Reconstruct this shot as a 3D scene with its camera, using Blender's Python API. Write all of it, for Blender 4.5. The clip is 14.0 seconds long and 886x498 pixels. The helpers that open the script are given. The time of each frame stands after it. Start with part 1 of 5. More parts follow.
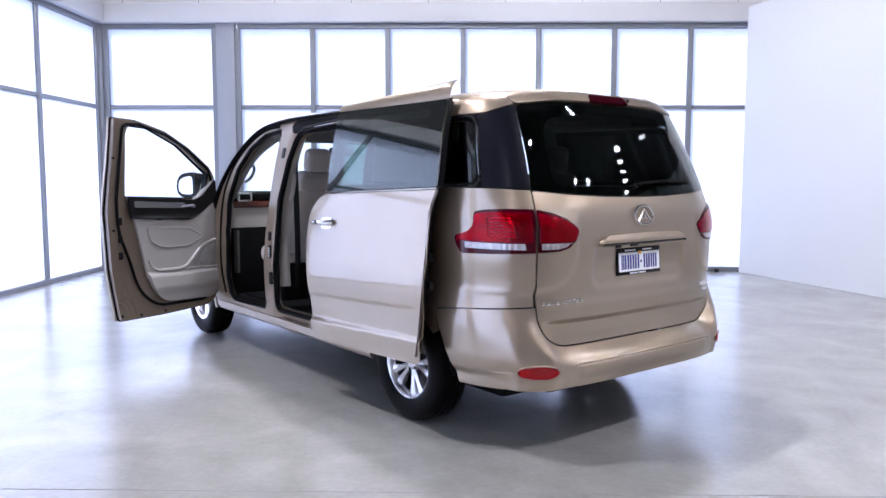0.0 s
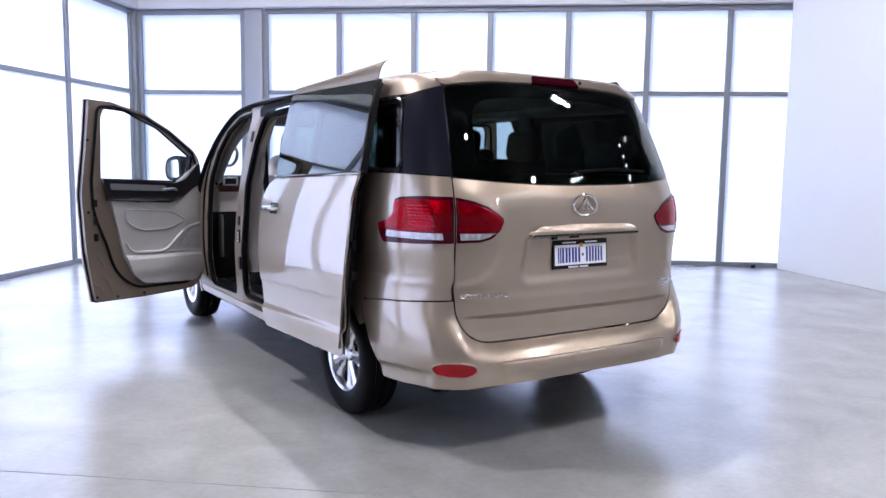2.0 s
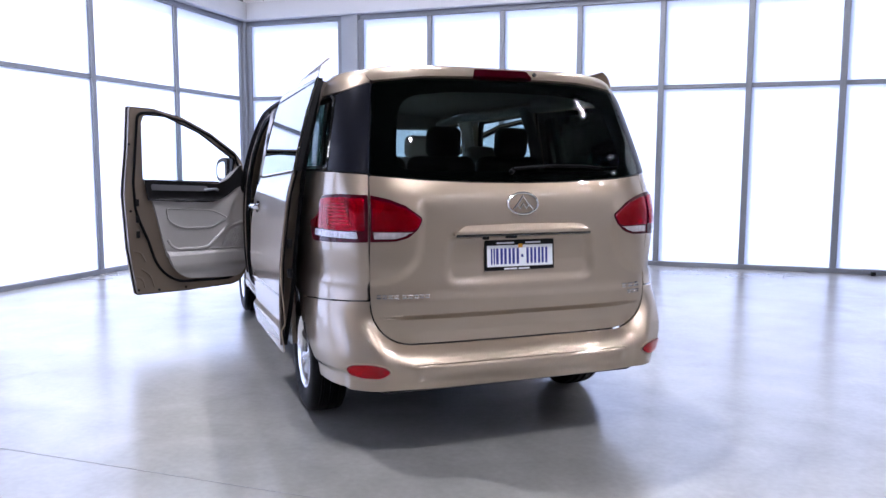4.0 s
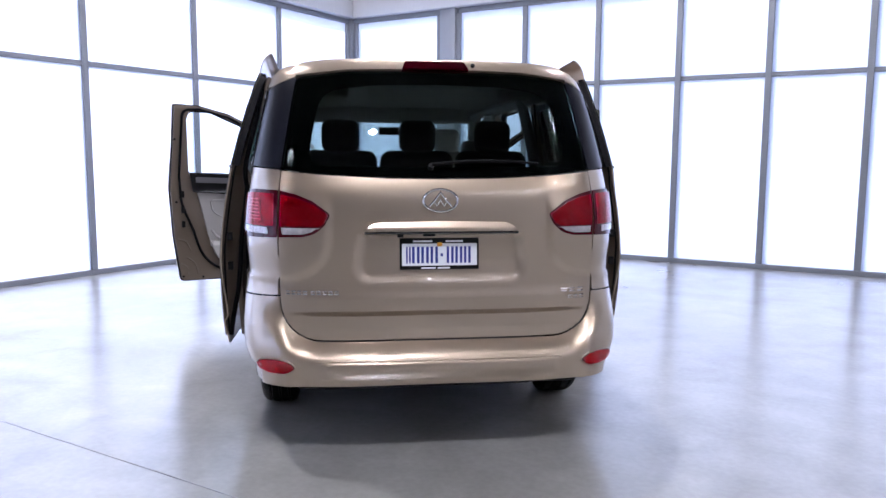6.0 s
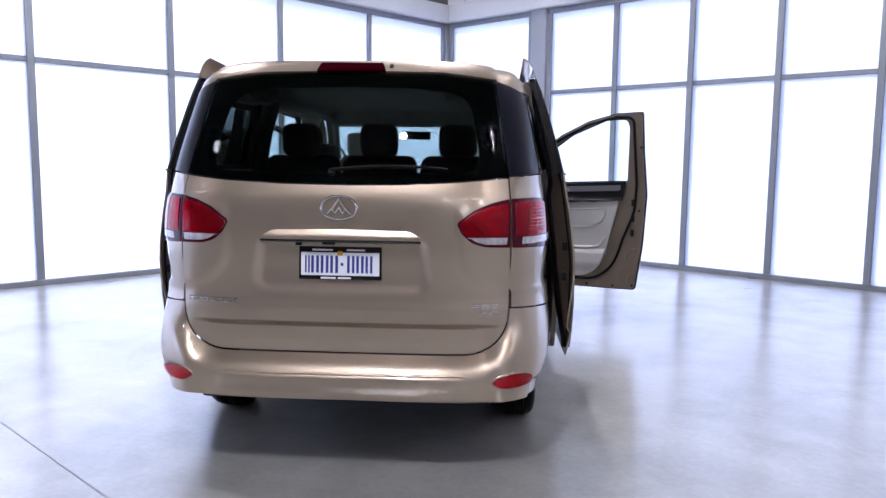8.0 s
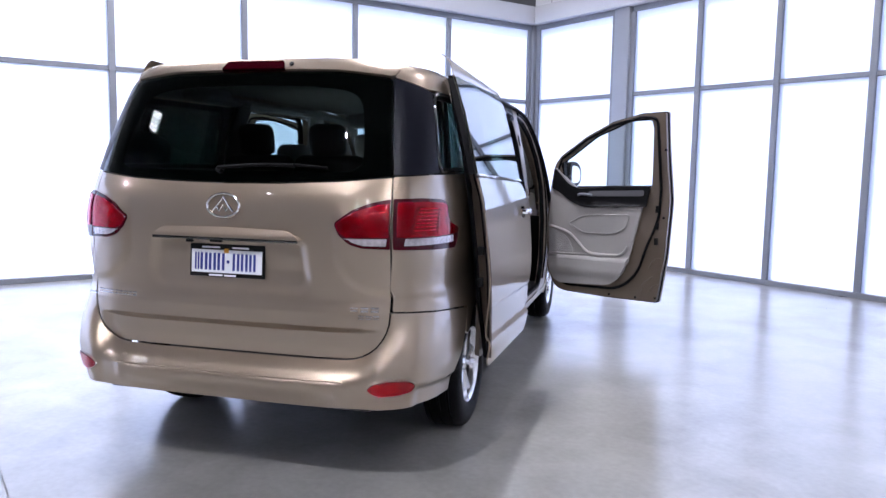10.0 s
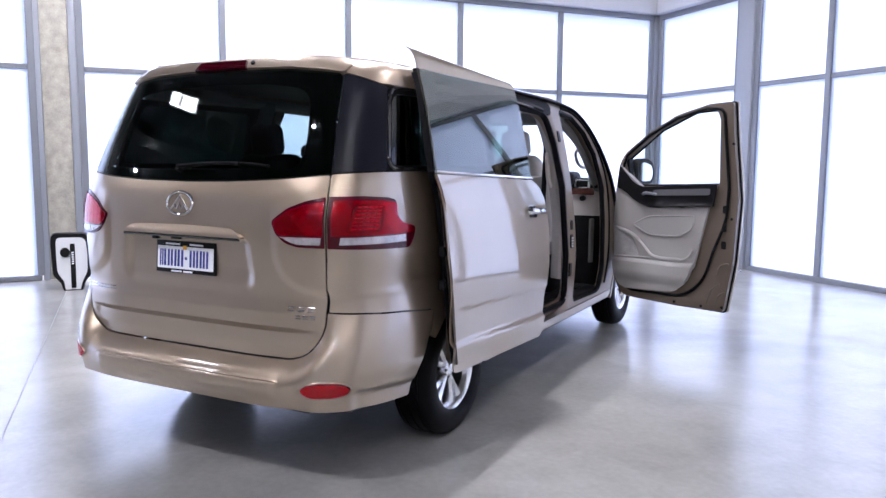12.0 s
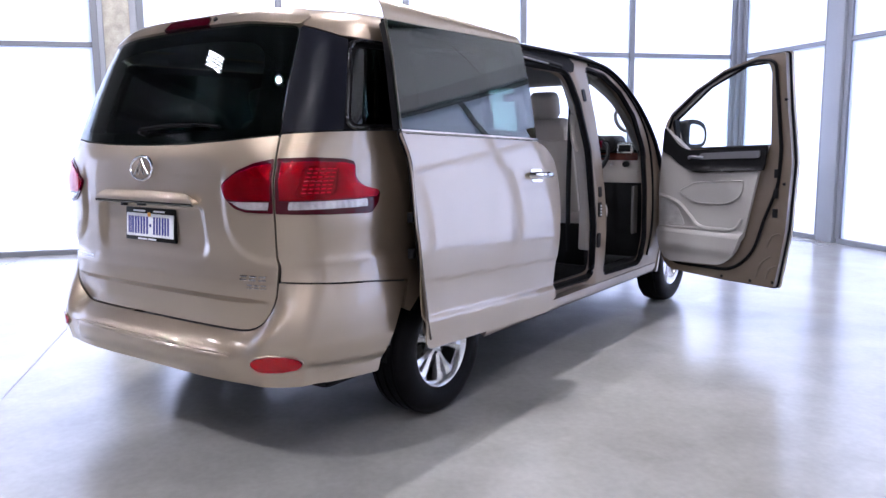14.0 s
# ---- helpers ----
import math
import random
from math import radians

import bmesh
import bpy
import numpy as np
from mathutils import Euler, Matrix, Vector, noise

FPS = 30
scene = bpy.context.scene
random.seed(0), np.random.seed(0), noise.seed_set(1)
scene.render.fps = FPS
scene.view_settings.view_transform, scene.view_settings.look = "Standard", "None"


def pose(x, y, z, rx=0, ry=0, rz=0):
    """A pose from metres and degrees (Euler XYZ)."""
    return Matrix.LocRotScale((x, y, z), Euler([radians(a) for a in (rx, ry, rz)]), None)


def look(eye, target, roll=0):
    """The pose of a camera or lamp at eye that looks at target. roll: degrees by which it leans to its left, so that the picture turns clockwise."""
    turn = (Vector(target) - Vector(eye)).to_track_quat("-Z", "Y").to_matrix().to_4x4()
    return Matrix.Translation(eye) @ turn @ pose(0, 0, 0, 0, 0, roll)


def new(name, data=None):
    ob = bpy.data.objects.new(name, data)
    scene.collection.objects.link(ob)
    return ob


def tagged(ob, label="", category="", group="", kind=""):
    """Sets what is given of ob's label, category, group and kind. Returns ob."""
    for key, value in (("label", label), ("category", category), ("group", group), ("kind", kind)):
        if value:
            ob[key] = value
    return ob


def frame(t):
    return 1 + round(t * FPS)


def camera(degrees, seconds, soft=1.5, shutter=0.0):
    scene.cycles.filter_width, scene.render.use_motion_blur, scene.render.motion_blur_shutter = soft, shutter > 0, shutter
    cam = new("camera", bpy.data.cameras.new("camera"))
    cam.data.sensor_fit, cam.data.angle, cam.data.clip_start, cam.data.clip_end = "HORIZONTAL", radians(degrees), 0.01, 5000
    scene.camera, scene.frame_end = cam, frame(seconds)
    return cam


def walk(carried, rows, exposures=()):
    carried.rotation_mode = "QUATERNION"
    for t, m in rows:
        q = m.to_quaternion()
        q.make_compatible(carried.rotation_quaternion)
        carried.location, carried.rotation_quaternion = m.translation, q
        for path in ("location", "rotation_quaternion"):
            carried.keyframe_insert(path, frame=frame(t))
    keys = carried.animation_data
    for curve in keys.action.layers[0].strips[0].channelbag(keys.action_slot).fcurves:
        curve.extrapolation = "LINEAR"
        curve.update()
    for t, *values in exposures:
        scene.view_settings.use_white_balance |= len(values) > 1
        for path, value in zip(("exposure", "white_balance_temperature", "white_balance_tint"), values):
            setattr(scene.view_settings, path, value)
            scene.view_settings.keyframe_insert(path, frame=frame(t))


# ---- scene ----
cam = camera(60.0, 14.0)
PATH = [
    (0, (-3.602, -2.425, 1.474), (-2.367, -0.863, 1.289), 0.1),
    (0.5, (-3.528, -2.472, 1.466), (-2.304, -0.902, 1.279), 0.2),
    (1, (-3.328, -2.6, 1.465), (-2.127, -1.014, 1.265), 0.4),
    (1.5, (-3.124, -2.704, 1.461), (-1.97, -1.084, 1.251), 0.6),
    (2, (-2.845, -2.724, 1.465), (-1.766, -1.054, 1.248), 0.8),
    (2.5, (-2.599, -2.855, 1.455), (-1.617, -1.126, 1.237), 0.8),
    (3, (-2.332, -3.012, 1.458), (-1.451, -1.23, 1.241), 0.6),
    (3.5, (-2.023, -3.066, 1.467), (-1.238, -1.239, 1.25), 0.4),
    (4, (-1.734, -3.176, 1.455), (-1.035, -1.315, 1.238), 0.2),
    (6.5, (-0.212, -3.368, 1.472), (-0.055, -1.388, 1.238), 0.4),
    (7, (0.076, -3.342, 1.469), (0.121, -1.355, 1.242), 0.5),
    (7.5, (0.412, -3.335, 1.481), (0.361, -1.349, 1.255), 0.6),
    (8, (0.713, -3.184, 1.481), (0.575, -1.201, 1.254), 0.6),
    (8.5, (1.024, -3.12, 1.468), (0.807, -1.144, 1.243), 0.5),
    (11, (2.358, -2.55, 1.461), (1.609, -0.709, 1.245), 1.0),
    (11.5, (2.56, -2.41, 1.455), (1.708, -0.614, 1.238), 0.7),
    (12, (2.793, -2.314, 1.457), (1.853, -0.562, 1.237), 0.4),
    (12.5, (2.937, -2.147, 1.45), (1.926, -0.437, 1.224), 0.1),
    (13, (3.053, -2.011, 1.448), (1.989, -0.335, 1.213), -0.1),
    (13.5, (3.191, -1.906, 1.425), (2.08, -0.262, 1.171), -0.3),
    (14, (3.166, -1.751, 1.38), (2.0, -0.15, 1.098), -0.6),
]
walk(cam, [(t, look(eye, target, roll)) for t, eye, target, roll in PATH], [(0, 0.95, 5930, 18.5), (8, 0.82, 5870, 19.5), (11, 0.97, 5930, 19), (14, 1.09, 5980, 20)])

# ---------------------------------------------------------------- world and light
world = bpy.data.worlds.new("sky")
scene.world = world
world.use_nodes = True
sky = world.node_tree.nodes.new("ShaderNodeTexSky")
sky.sky_type, sky.sun_disc = "NISHITA", False
sky.sun_elevation, sky.sun_rotation = radians(42), radians(-17)
sky.air_density, sky.dust_density, sky.ozone_density = 0.8, 3.0, 0.6
world.node_tree.links.new(sky.outputs[0], world.node_tree.nodes["Background"].inputs[0])
world.node_tree.nodes["Background"].inputs[1].default_value = 0.19
sun = new("sun", bpy.data.lights.new("sun", "SUN"))
sun.data.energy, sun.data.angle, sun.data.color = 4.3, radians(5), (1, 0.98, 0.955)
sun.matrix_basis = look((-4.0, 13.2, 12.4), (0, 0, 0))

# ---------------------------------------------------------------- materials
def material(name, color, rough=0.5, metal=0.0, grain=None, bump=0.0, coat=0.0, rough_var=0.0, **more):
    """A surface with variation at two scales. grain: (large scale, fine scale, amount)."""
    m = bpy.data.materials.new(name)
    m.use_nodes = True
    nt = m.node_tree
    b = nt.nodes["Principled BSDF"]
    b.inputs["Base Color"].default_value = (*color, 1)
    b.inputs["Roughness"].default_value = rough
    b.inputs["Metallic"].default_value = metal
    b.inputs["Coat Weight"].default_value = coat
    b.inputs["Coat Roughness"].default_value = 0.015
    for k, v in more.items():
        b.inputs[k.replace("_", " ")].default_value = v
    if grain:
        big, fine, amount = grain
        tc = nt.nodes.new("ShaderNodeTexCoord")
        n1, n2 = nt.nodes.new("ShaderNodeTexNoise"), nt.nodes.new("ShaderNodeTexNoise")
        for n, sc, det in ((n1, big, 5), (n2, fine, 3)):
            n.inputs["Scale"].default_value, n.inputs["Detail"].default_value = sc, det
            nt.links.new(tc.outputs["Object"], n.inputs["Vector"])
        mix = nt.nodes.new("ShaderNodeMath")
        mix.operation = "MULTIPLY_ADD"
        nt.links.new(n2.outputs[0], mix.inputs[0])
        mix.inputs[1].default_value = 0.5
        nt.links.new(n1.outputs[0], mix.inputs[2])
        ramp = nt.nodes.new("ShaderNodeMapRange")
        ramp.inputs[1].default_value, ramp.inputs[2].default_value = 0.4, 1.1
        ramp.inputs[3].default_value, ramp.inputs[4].default_value = 1 - amount, 1 + amount
        nt.links.new(mix.outputs[0], ramp.inputs[0])
        mul = nt.nodes.new("ShaderNodeVectorMath")
        mul.operation = "SCALE"
        mul.inputs[0].default_value = color
        nt.links.new(ramp.outputs[0], mul.inputs["Scale"])
        nt.links.new(mul.outputs[0], b.inputs["Base Color"])
        if rough_var:
            r2 = nt.nodes.new("ShaderNodeMapRange")
            r2.inputs[1].default_value, r2.inputs[2].default_value = 0.4, 1.1
            r2.inputs[3].default_value, r2.inputs[4].default_value = rough - rough_var, rough + rough_var
            nt.links.new(mix.outputs[0], r2.inputs[0])
            nt.links.new(r2.outputs[0], b.inputs["Roughness"])
        if bump:
            bp = nt.nodes.new("ShaderNodeBump")
            bp.inputs["Strength"].default_value, bp.inputs["Distance"].default_value = bump, 0.01
            nt.links.new(n2.outputs[0], bp.inputs["Height"])
            nt.links.new(bp.outputs[0], b.inputs["Normal"])
    return m


def glass(name, tint, gloss=0.05):
    """A thin pane: tinted see-through, glossier towards grazing angles."""
    m = bpy.data.materials.new(name)
    m.use_nodes = True
    nt = m.node_tree
    nt.nodes.remove(nt.nodes["Principled BSDF"])
    t, g, f, mix = (nt.nodes.new("ShaderNode" + k) for k in ("BsdfTransparent", "BsdfGlossy", "LayerWeight", "MixShader"))
    t.inputs[0].default_value = (*tint, 1)
    g.inputs[0].default_value, g.inputs["Roughness"].default_value = (1, 1, 1, 1), 0.01
    f.inputs[0].default_value = 0.5
    p, r = nt.nodes.new("ShaderNodeMath"), nt.nodes.new("ShaderNodeMapRange")
    p.operation = "POWER"
    p.inputs[1].default_value = 4.0
    r.inputs[3].default_value, r.inputs[4].default_value = gloss, 0.9
    nt.links.new(f.outputs["Facing"], p.inputs[0])
    nt.links.new(p.outputs[0], r.inputs[0])
    nt.links.new(r.outputs[0], mix.inputs[0])
    nt.links.new(t.outputs[0], mix.inputs[1])
    nt.links.new(g.outputs[0], mix.inputs[2])
    nt.links.new(mix.outputs[0], nt.nodes["Material Output"].inputs[0])
    return m


def frosted(name, color):
    """Frosted film on window glass: daylight passes through it, scattered."""
    m = bpy.data.materials.new(name)
    m.use_nodes = True
    nt = m.node_tree
    nt.nodes.remove(nt.nodes["Principled BSDF"])
    tc, n1 = nt.nodes.new("ShaderNodeTexCoord"), nt.nodes.new("ShaderNodeTexNoise")
    n1.inputs["Scale"].default_value = 0.7
    nt.links.new(tc.outputs["Object"], n1.inputs["Vector"])
    ramp = nt.nodes.new("ShaderNodeMapRange")
    ramp.inputs[3].default_value, ramp.inputs[4].default_value = 0.93, 1.0
    nt.links.new(n1.outputs[0], ramp.inputs[0])
    mul = nt.nodes.new("ShaderNodeVectorMath")
    mul.operation = "SCALE"
    mul.inputs[0].default_value = color
    nt.links.new(ramp.outputs[0], mul.inputs["Scale"])
    t, d, mix = nt.nodes.new("ShaderNodeBsdfTranslucent"), nt.nodes.new("ShaderNodeBsdfDiffuse"), nt.nodes.new("ShaderNodeMixShader")
    nt.links.new(mul.outputs[0], t.inputs[0])
    nt.links.new(mul.outputs[0], d.inputs[0])
    mix.inputs[0].default_value = 0.15
    nt.links.new(t.outputs[0], mix.inputs[1])
    nt.links.new(d.outputs[0], mix.inputs[2])
    nt.links.new(mix.outputs[0], nt.nodes["Material Output"].inputs[0])
    return m


def concrete(name):
    """Power-floated concrete: cloudy patches, small blotches and fine speckle, with uneven gloss."""
    m = bpy.data.materials.new(name)
    m.use_nodes = True
    nt = m.node_tree
    b = nt.nodes["Principled BSDF"]
    tc = nt.nodes.new("ShaderNodeTexCoord")
    total = None
    for scale, detail, warp, weight in ((0.45, 6, 1.2, 0.55), (2.6, 5, 0.6, 0.35), (26.0, 3, 0.0, 0.16)):
        n = nt.nodes.new("ShaderNodeTexNoise")
        n.inputs["Scale"].default_value, n.inputs["Detail"].default_value, n.inputs["Distortion"].default_value = scale, detail, warp
        nt.links.new(tc.outputs["Object"], n.inputs["Vector"])
        add = nt.nodes.new("ShaderNodeMath")
        add.operation = "MULTIPLY_ADD"
        add.inputs[1].default_value = weight
        nt.links.new(n.outputs[0], add.inputs[0])
        if total:
            nt.links.new(total.outputs[0], add.inputs[2])
        else:
            add.inputs[2].default_value = 0.0
        total = add
    ramp = nt.nodes.new("ShaderNodeValToRGB")
    ramp.color_ramp.elements[0].position, ramp.color_ramp.elements[0].color = 0.36, (0.205, 0.202, 0.186, 1)
    ramp.color_ramp.elements[1].position, ramp.color_ramp.elements[1].color = 0.70, (0.35, 0.347, 0.328, 1)
    nt.links.new(total.outputs[0], ramp.inputs[0])
    nt.links.new(ramp.outputs[0], b.inputs["Base Color"])
    gloss = nt.nodes.new("ShaderNodeMapRange")
    gloss.inputs[1].default_value, gloss.inputs[2].default_value = 0.36, 0.70
    gloss.inputs[3].default_value, gloss.inputs[4].default_value = 0.25, 0.20
    nt.links.new(total.outputs[0], gloss.inputs[0])
    nt.links.new(gloss.outputs[0], b.inputs["Roughness"])
    b.inputs["IOR"].default_value = 2.15
    return m


def glowing(name, color, strength):
    m = bpy.data.materials.new(name)
    m.use_nodes = True
    b = m.node_tree.nodes["Principled BSDF"]
    b.inputs["Emission Color"].default_value, b.inputs["Emission Strength"].default_value = (*color, 1), strength
    return m


PAINT = material("champagne_paint", (0.378, 0.304, 0.228), 0.36, 0.85, (3, 900, 0.05), 0.0, 1.0, Coat_IOR=1.84, Coat_Roughness=0.03)
# Body paint made darker: the doorway's shade is put into its colour.
FRAME_SHADE = material("body_paint_frame_shade", (0.25, 0.195, 0.145), 0.42, 0.5, (3, 400, 0.06), 0.0, 0.4, Coat_IOR=1.5, Coat_Roughness=0.1)
# The same paint, darker still, with the shade behind the sliding door in it.
SHUT_SHADE = material("shaded_shut_face_paint", (0.12, 0.097, 0.078), 0.4, 0.5, (3, 400, 0.1), 0.0, 0.5)
# Body paint again, coloured as it looks in shade on door inners and pillars.
JAMB_SHADE = material("body_paint_jamb_shade", (0.155, 0.123, 0.094), 0.36, 0.5, (3, 400, 0.06), 0.0, 0.8)
BLACK = material("black_plastic", (0.006, 0.006, 0.007), 0.42, 0, (8, 300, 0.25), 0.1, Specular_IOR_Level=0.14)
WIPER = material("matt_black_wiper", (0.004, 0.004, 0.0045), 0.6, 0, (10, 200, 0.3), Specular_IOR_Level=0.04)
RUBBER = material("black_rubber", (0.004, 0.004, 0.005), 0.45, 0, (10, 200, 0.3), 0.15, Specular_IOR_Level=0.06)
DARK = material("gloss_black_trim", (0.01, 0.01, 0.011), 0.12, 0, coat=0.5)
BARREL = material("dark_wheel_barrel", (0.02, 0.02, 0.022), 0.4, 0.3, (20, 200, 0.2))
CHROME = material("chrome", (0.82, 0.82, 0.83), 0.08, 1.0)
ALLOY = material("silver_alloy", (0.86, 0.86, 0.88), 0.22, 0.8, (20, 300, 0.05), coat=0.4)
TINT = glass("privacy_glass", (0.51, 0.58, 0.555), 0.02)
QUARTER_TINT = glass("dark_privacy_glass", (0.12, 0.155, 0.145), 0.04)
TINT2 = glass("door_privacy_glass", (0.30, 0.405, 0.37), 0.07)
RED_GLASS = glass("red_lens_cover", (0.57, 0.0005, 0.062), 0.016)
RED_COVER = glass("red_reflector_cover", (0.68, 0.001, 0.045), 0.035)
CLEAR_LENS = glass("clear_lens_cover", (0.93, 0.93, 0.95), 0.05)
CLEAR = glass("clear_glass", (0.94, 0.975, 0.97), 0.03)
DPILLAR = material("smoked_glass_panel", (0.005, 0.0056, 0.010), 0.3, 0, (5, 200, 0.1), Specular_IOR_Level=0.14)
BOWL = material("lamp_reflector_bowl", (0.80, 0.76, 0.78), 0.24, 0.8, (14, 60, 0.3))
GUIDE = material("pale_light_guide", (0.85, 0.70, 0.74), 0.15, 0.0, Specular_IOR_Level=0.3)
BRAKE_RED = material("maroon_brake_lens", (0.022, 0.0, 0.002), 0.08, 0, Specular_IOR_Level=0.25)
RED_DARK = material("dark_red_lens", (0.040, 0.0, 0.004), 0.08, 0, Specular_IOR_Level=0.35)
LENS = material("clear_lens", (0.52, 0.49, 0.50), 0.15, 0.3, (18, 50, 0.45), coat=1.0)
TRIM = material("grey_trim_plastic", (0.275, 0.263, 0.256), 0.55, 0, (5, 250, 0.06), 0.1)
TRIM_DARK = material("grey_leather", (0.27, 0.26, 0.255), 0.5, 0, (6, 180, 0.08), 0.2)
# Grey trim darkened so that its colour carries the dimness of the cabin.
SHADE_TRIM = material("trim_in_cabin_shade", (0.11, 0.108, 0.105), 0.6, 0, (5, 250, 0.08), 0.1)
LEATHER = material("beige_leather", (0.50, 0.465, 0.43), 0.5, 0, (4, 160, 0.07), 0.25)
# Leather darkened: the third row's silhouette against the light is its colour.
SHADE_LEATHER = material("leather_in_silhouette", (0.035, 0.034, 0.034), 0.55, 0, (5, 160, 0.1), 0.25)
LINER = material("headliner_cloth", (0.20, 0.205, 0.20), 0.9, 0, (6, 400, 0.06), 0.2)
CARPET = material("black_carpet", (0.010, 0.010, 0.011), 0.95, 0, (6, 300, 0.4), 0.4, Specular_IOR_Level=0.05)
WOOD = material("dark_wood_trim", (0.10, 0.022, 0.015), 0.2, 0, (3, 60, 0.4), coat=0.8)
MIRROR = material("mirror", (0.85, 0.87, 0.88), 0.02, 1.0)
CONCRETE = concrete("polished_concrete")
JOINT = material("saw_cut", (0.20, 0.20, 0.20), 0.8, 0, (3, 60, 0.3))
STEEL = material("grey_window_frame", (0.17, 0.18, 0.203), 0.42, 0.25, (2, 120, 0.06))
PALE_STEEL = material("pale_painted_steel", (0.23, 0.245, 0.28), 0.5, 0, (1.5, 90, 0.05))
WHITE = material("white_paint", (0.60, 0.61, 0.625), 0.6, 0, (0.8, 40, 0.025), 0.02)
PALE_GREY = material("pale_grey_wall_paint", (0.5, 0.5, 0.5), 0.6, 0, (0.8, 40, 0.04), 0.02)
GREY_WALL = material("grey_wall_paint", (0.24, 0.24, 0.245), 0.6, 0, (0.8, 40, 0.04), 0.02)
DARK_WALL = material("dark_wall_cladding", (0.06, 0.06, 0.065), 0.6, 0, (0.8, 40, 0.08), 0.02)
BEAM = material("grey_white_beam_paint", (0.45, 0.455, 0.47), 0.6, 0, (0.8, 40, 0.03), 0.02)
AGGREGATE = material("exposed_aggregate", (0.36, 0.34, 0.29), 0.85, 0, (9, 70, 0.35), 0.6)
ROOFING = material("dark_roof_sheet", (0.045, 0.045, 0.05), 0.5, 0.2, (1, 30, 0.2))
GROUND = material("outdoor_concrete", (0.42, 0.41, 0.39), 0.9, 0, (0.3, 8, 0.15), 0.2)
PANE = frosted("frosted_film", (0.79, 0.855, 0.985))
TUBE = glowing("lamp_diffuser", (1.0, 0.98, 0.96), 1200.0)
SOFT_TUBE = glowing("dim_lamp_diffuser", (1.0, 0.98, 0.96), 520.0)

# ---------------------------------------------------------------- mesh helpers
def part(name, bm, mat, parent=None, label="", smooth=32):
    me = bpy.data.meshes.new(name)
    bm.normal_update()
    bm.to_mesh(me)
    bm.free()
    if smooth:
        me.polygons.foreach_set("use_smooth", [True] * len(me.polygons))
        me.set_sharp_from_angle(angle=radians(smooth))
    if "true_normal" in me.attributes:
        tn = np.zeros(len(me.vertices) * 3)
        me.attributes["true_normal"].data.foreach_get("vector", tn)
        pn = np.zeros(len(me.polygons) * 3)
        me.polygons.foreach_get("normal", pn)
        size, corner = np.zeros(len(me.polygons), int), np.zeros(len(me.loops), int)
        me.polygons.foreach_get("loop_total", size)
        me.loops.foreach_get("vertex_index", corner)
        n, f = tn.reshape(-1, 3)[corner], np.repeat(pn.reshape(-1, 3), size, 0)
        d = (n * f).sum(1)
        n = np.where((np.abs(d) > 0.85)[:, None], n * np.sign(d)[:, None], 0.0)
        me.attributes.remove(me.attributes["true_normal"])
        me.normals_split_custom_set(n.tolist())
    me.materials.append(mat)
    ob = new(name, me)
    ob.parent = parent
    return tagged(ob, label)


def thing(name, label, category, m=Matrix(), group="", kind=""):
    ob = new(name)
    ob.empty_display_size = 0.1
    ob.matrix_basis = m
    return tagged(ob, label, category, group, kind)


def add_box(bm, lo, hi, bevel=0.0, seg=2, m=None):
    g = bmesh.ops.create_cube(bm, size=1.0)
    for v in g["verts"]:
        v.co = Vector([lo[i] + (v.co[i] + 0.5) * (hi[i] - lo[i]) for i in range(3)])
    vs = g["verts"]
    if bevel:
        es = list({e for v in vs for e in v.link_edges})
        r = bmesh.ops.bevel(bm, geom=es, offset=bevel, segments=seg, profile=0.5, affect="EDGES")
        vs = list({v for f in r["faces"] for v in f.verts} | {v for v in vs if v.is_valid})
    if m:
        bmesh.ops.transform(bm, matrix=m, verts=vs)
    return bm


def box(lo, hi, bevel=0.0, seg=2, m=None):
    return add_box(bmesh.new(), lo, hi, bevel, seg, m)


def curve_points(pts, closed=False, per=6):
    """A smooth line through the points (Catmull-Rom)."""
    P, n, out = [Vector(p) for p in pts], len(pts), []
    for i in range(n if closed else n - 1):
        if closed:
            a, b, c, d = P[i - 1], P[i], P[(i + 1) % n], P[(i + 2) % n]
        else:
            a, b, c, d = P[max(i - 1, 0)], P[i], P[i + 1], P[min(i + 2, n - 1)]
        for k in range(per):
            t = k / per
            out.append(0.5 * (2 * b + (c - a) * t + (2 * a - 5 * b + 4 * c - d) * t * t + (3 * b - a - 3 * c + d) * t**3))
    if not closed:
        out.append(P[-1])
    return out


def add_tube(bm, pts, r, sides=8, closed=False, flat=1.0):
    """A rod of radius r along the points; flat squashes it across."""
    P, n, rings = [Vector(p) for p in pts], len(pts), []
    up = Vector((0.123, 0.21, 0.97)).normalized()
    for i in range(n):
        a, b = (P[i - 1], P[(i + 1) % n]) if closed else (P[max(i - 1, 0)], P[min(i + 1, n - 1)])
        d = (b - a).normalized()
        s = d.cross(up)
        if s.length < 0.05:
            s = d.cross(Vector((1, 0, 0)))
        s.normalize()
        u = s.cross(d)
        rings.append([bm.verts.new(P[i] + r * (math.cos(w) * s + flat * math.sin(w) * u)) for w in (2 * math.pi * k / sides for k in range(sides))])
    for i in range(n if closed else n - 1):
        A, B = rings[i], rings[(i + 1) % n]
        for k in range(sides):
            bm.faces.new((A[k], A[(k + 1) % sides], B[(k + 1) % sides], B[k]))
    if not closed:
        bm.faces.new(rings[0][::-1])
        bm.faces.new(rings[-1])
    bmesh.ops.recalc_face_normals(bm, faces=bm.faces)
    return bm


def tube(pts, r, sides=8, closed=False, flat=1.0):
    return add_tube(bmesh.new(), pts, r, sides, closed, flat)


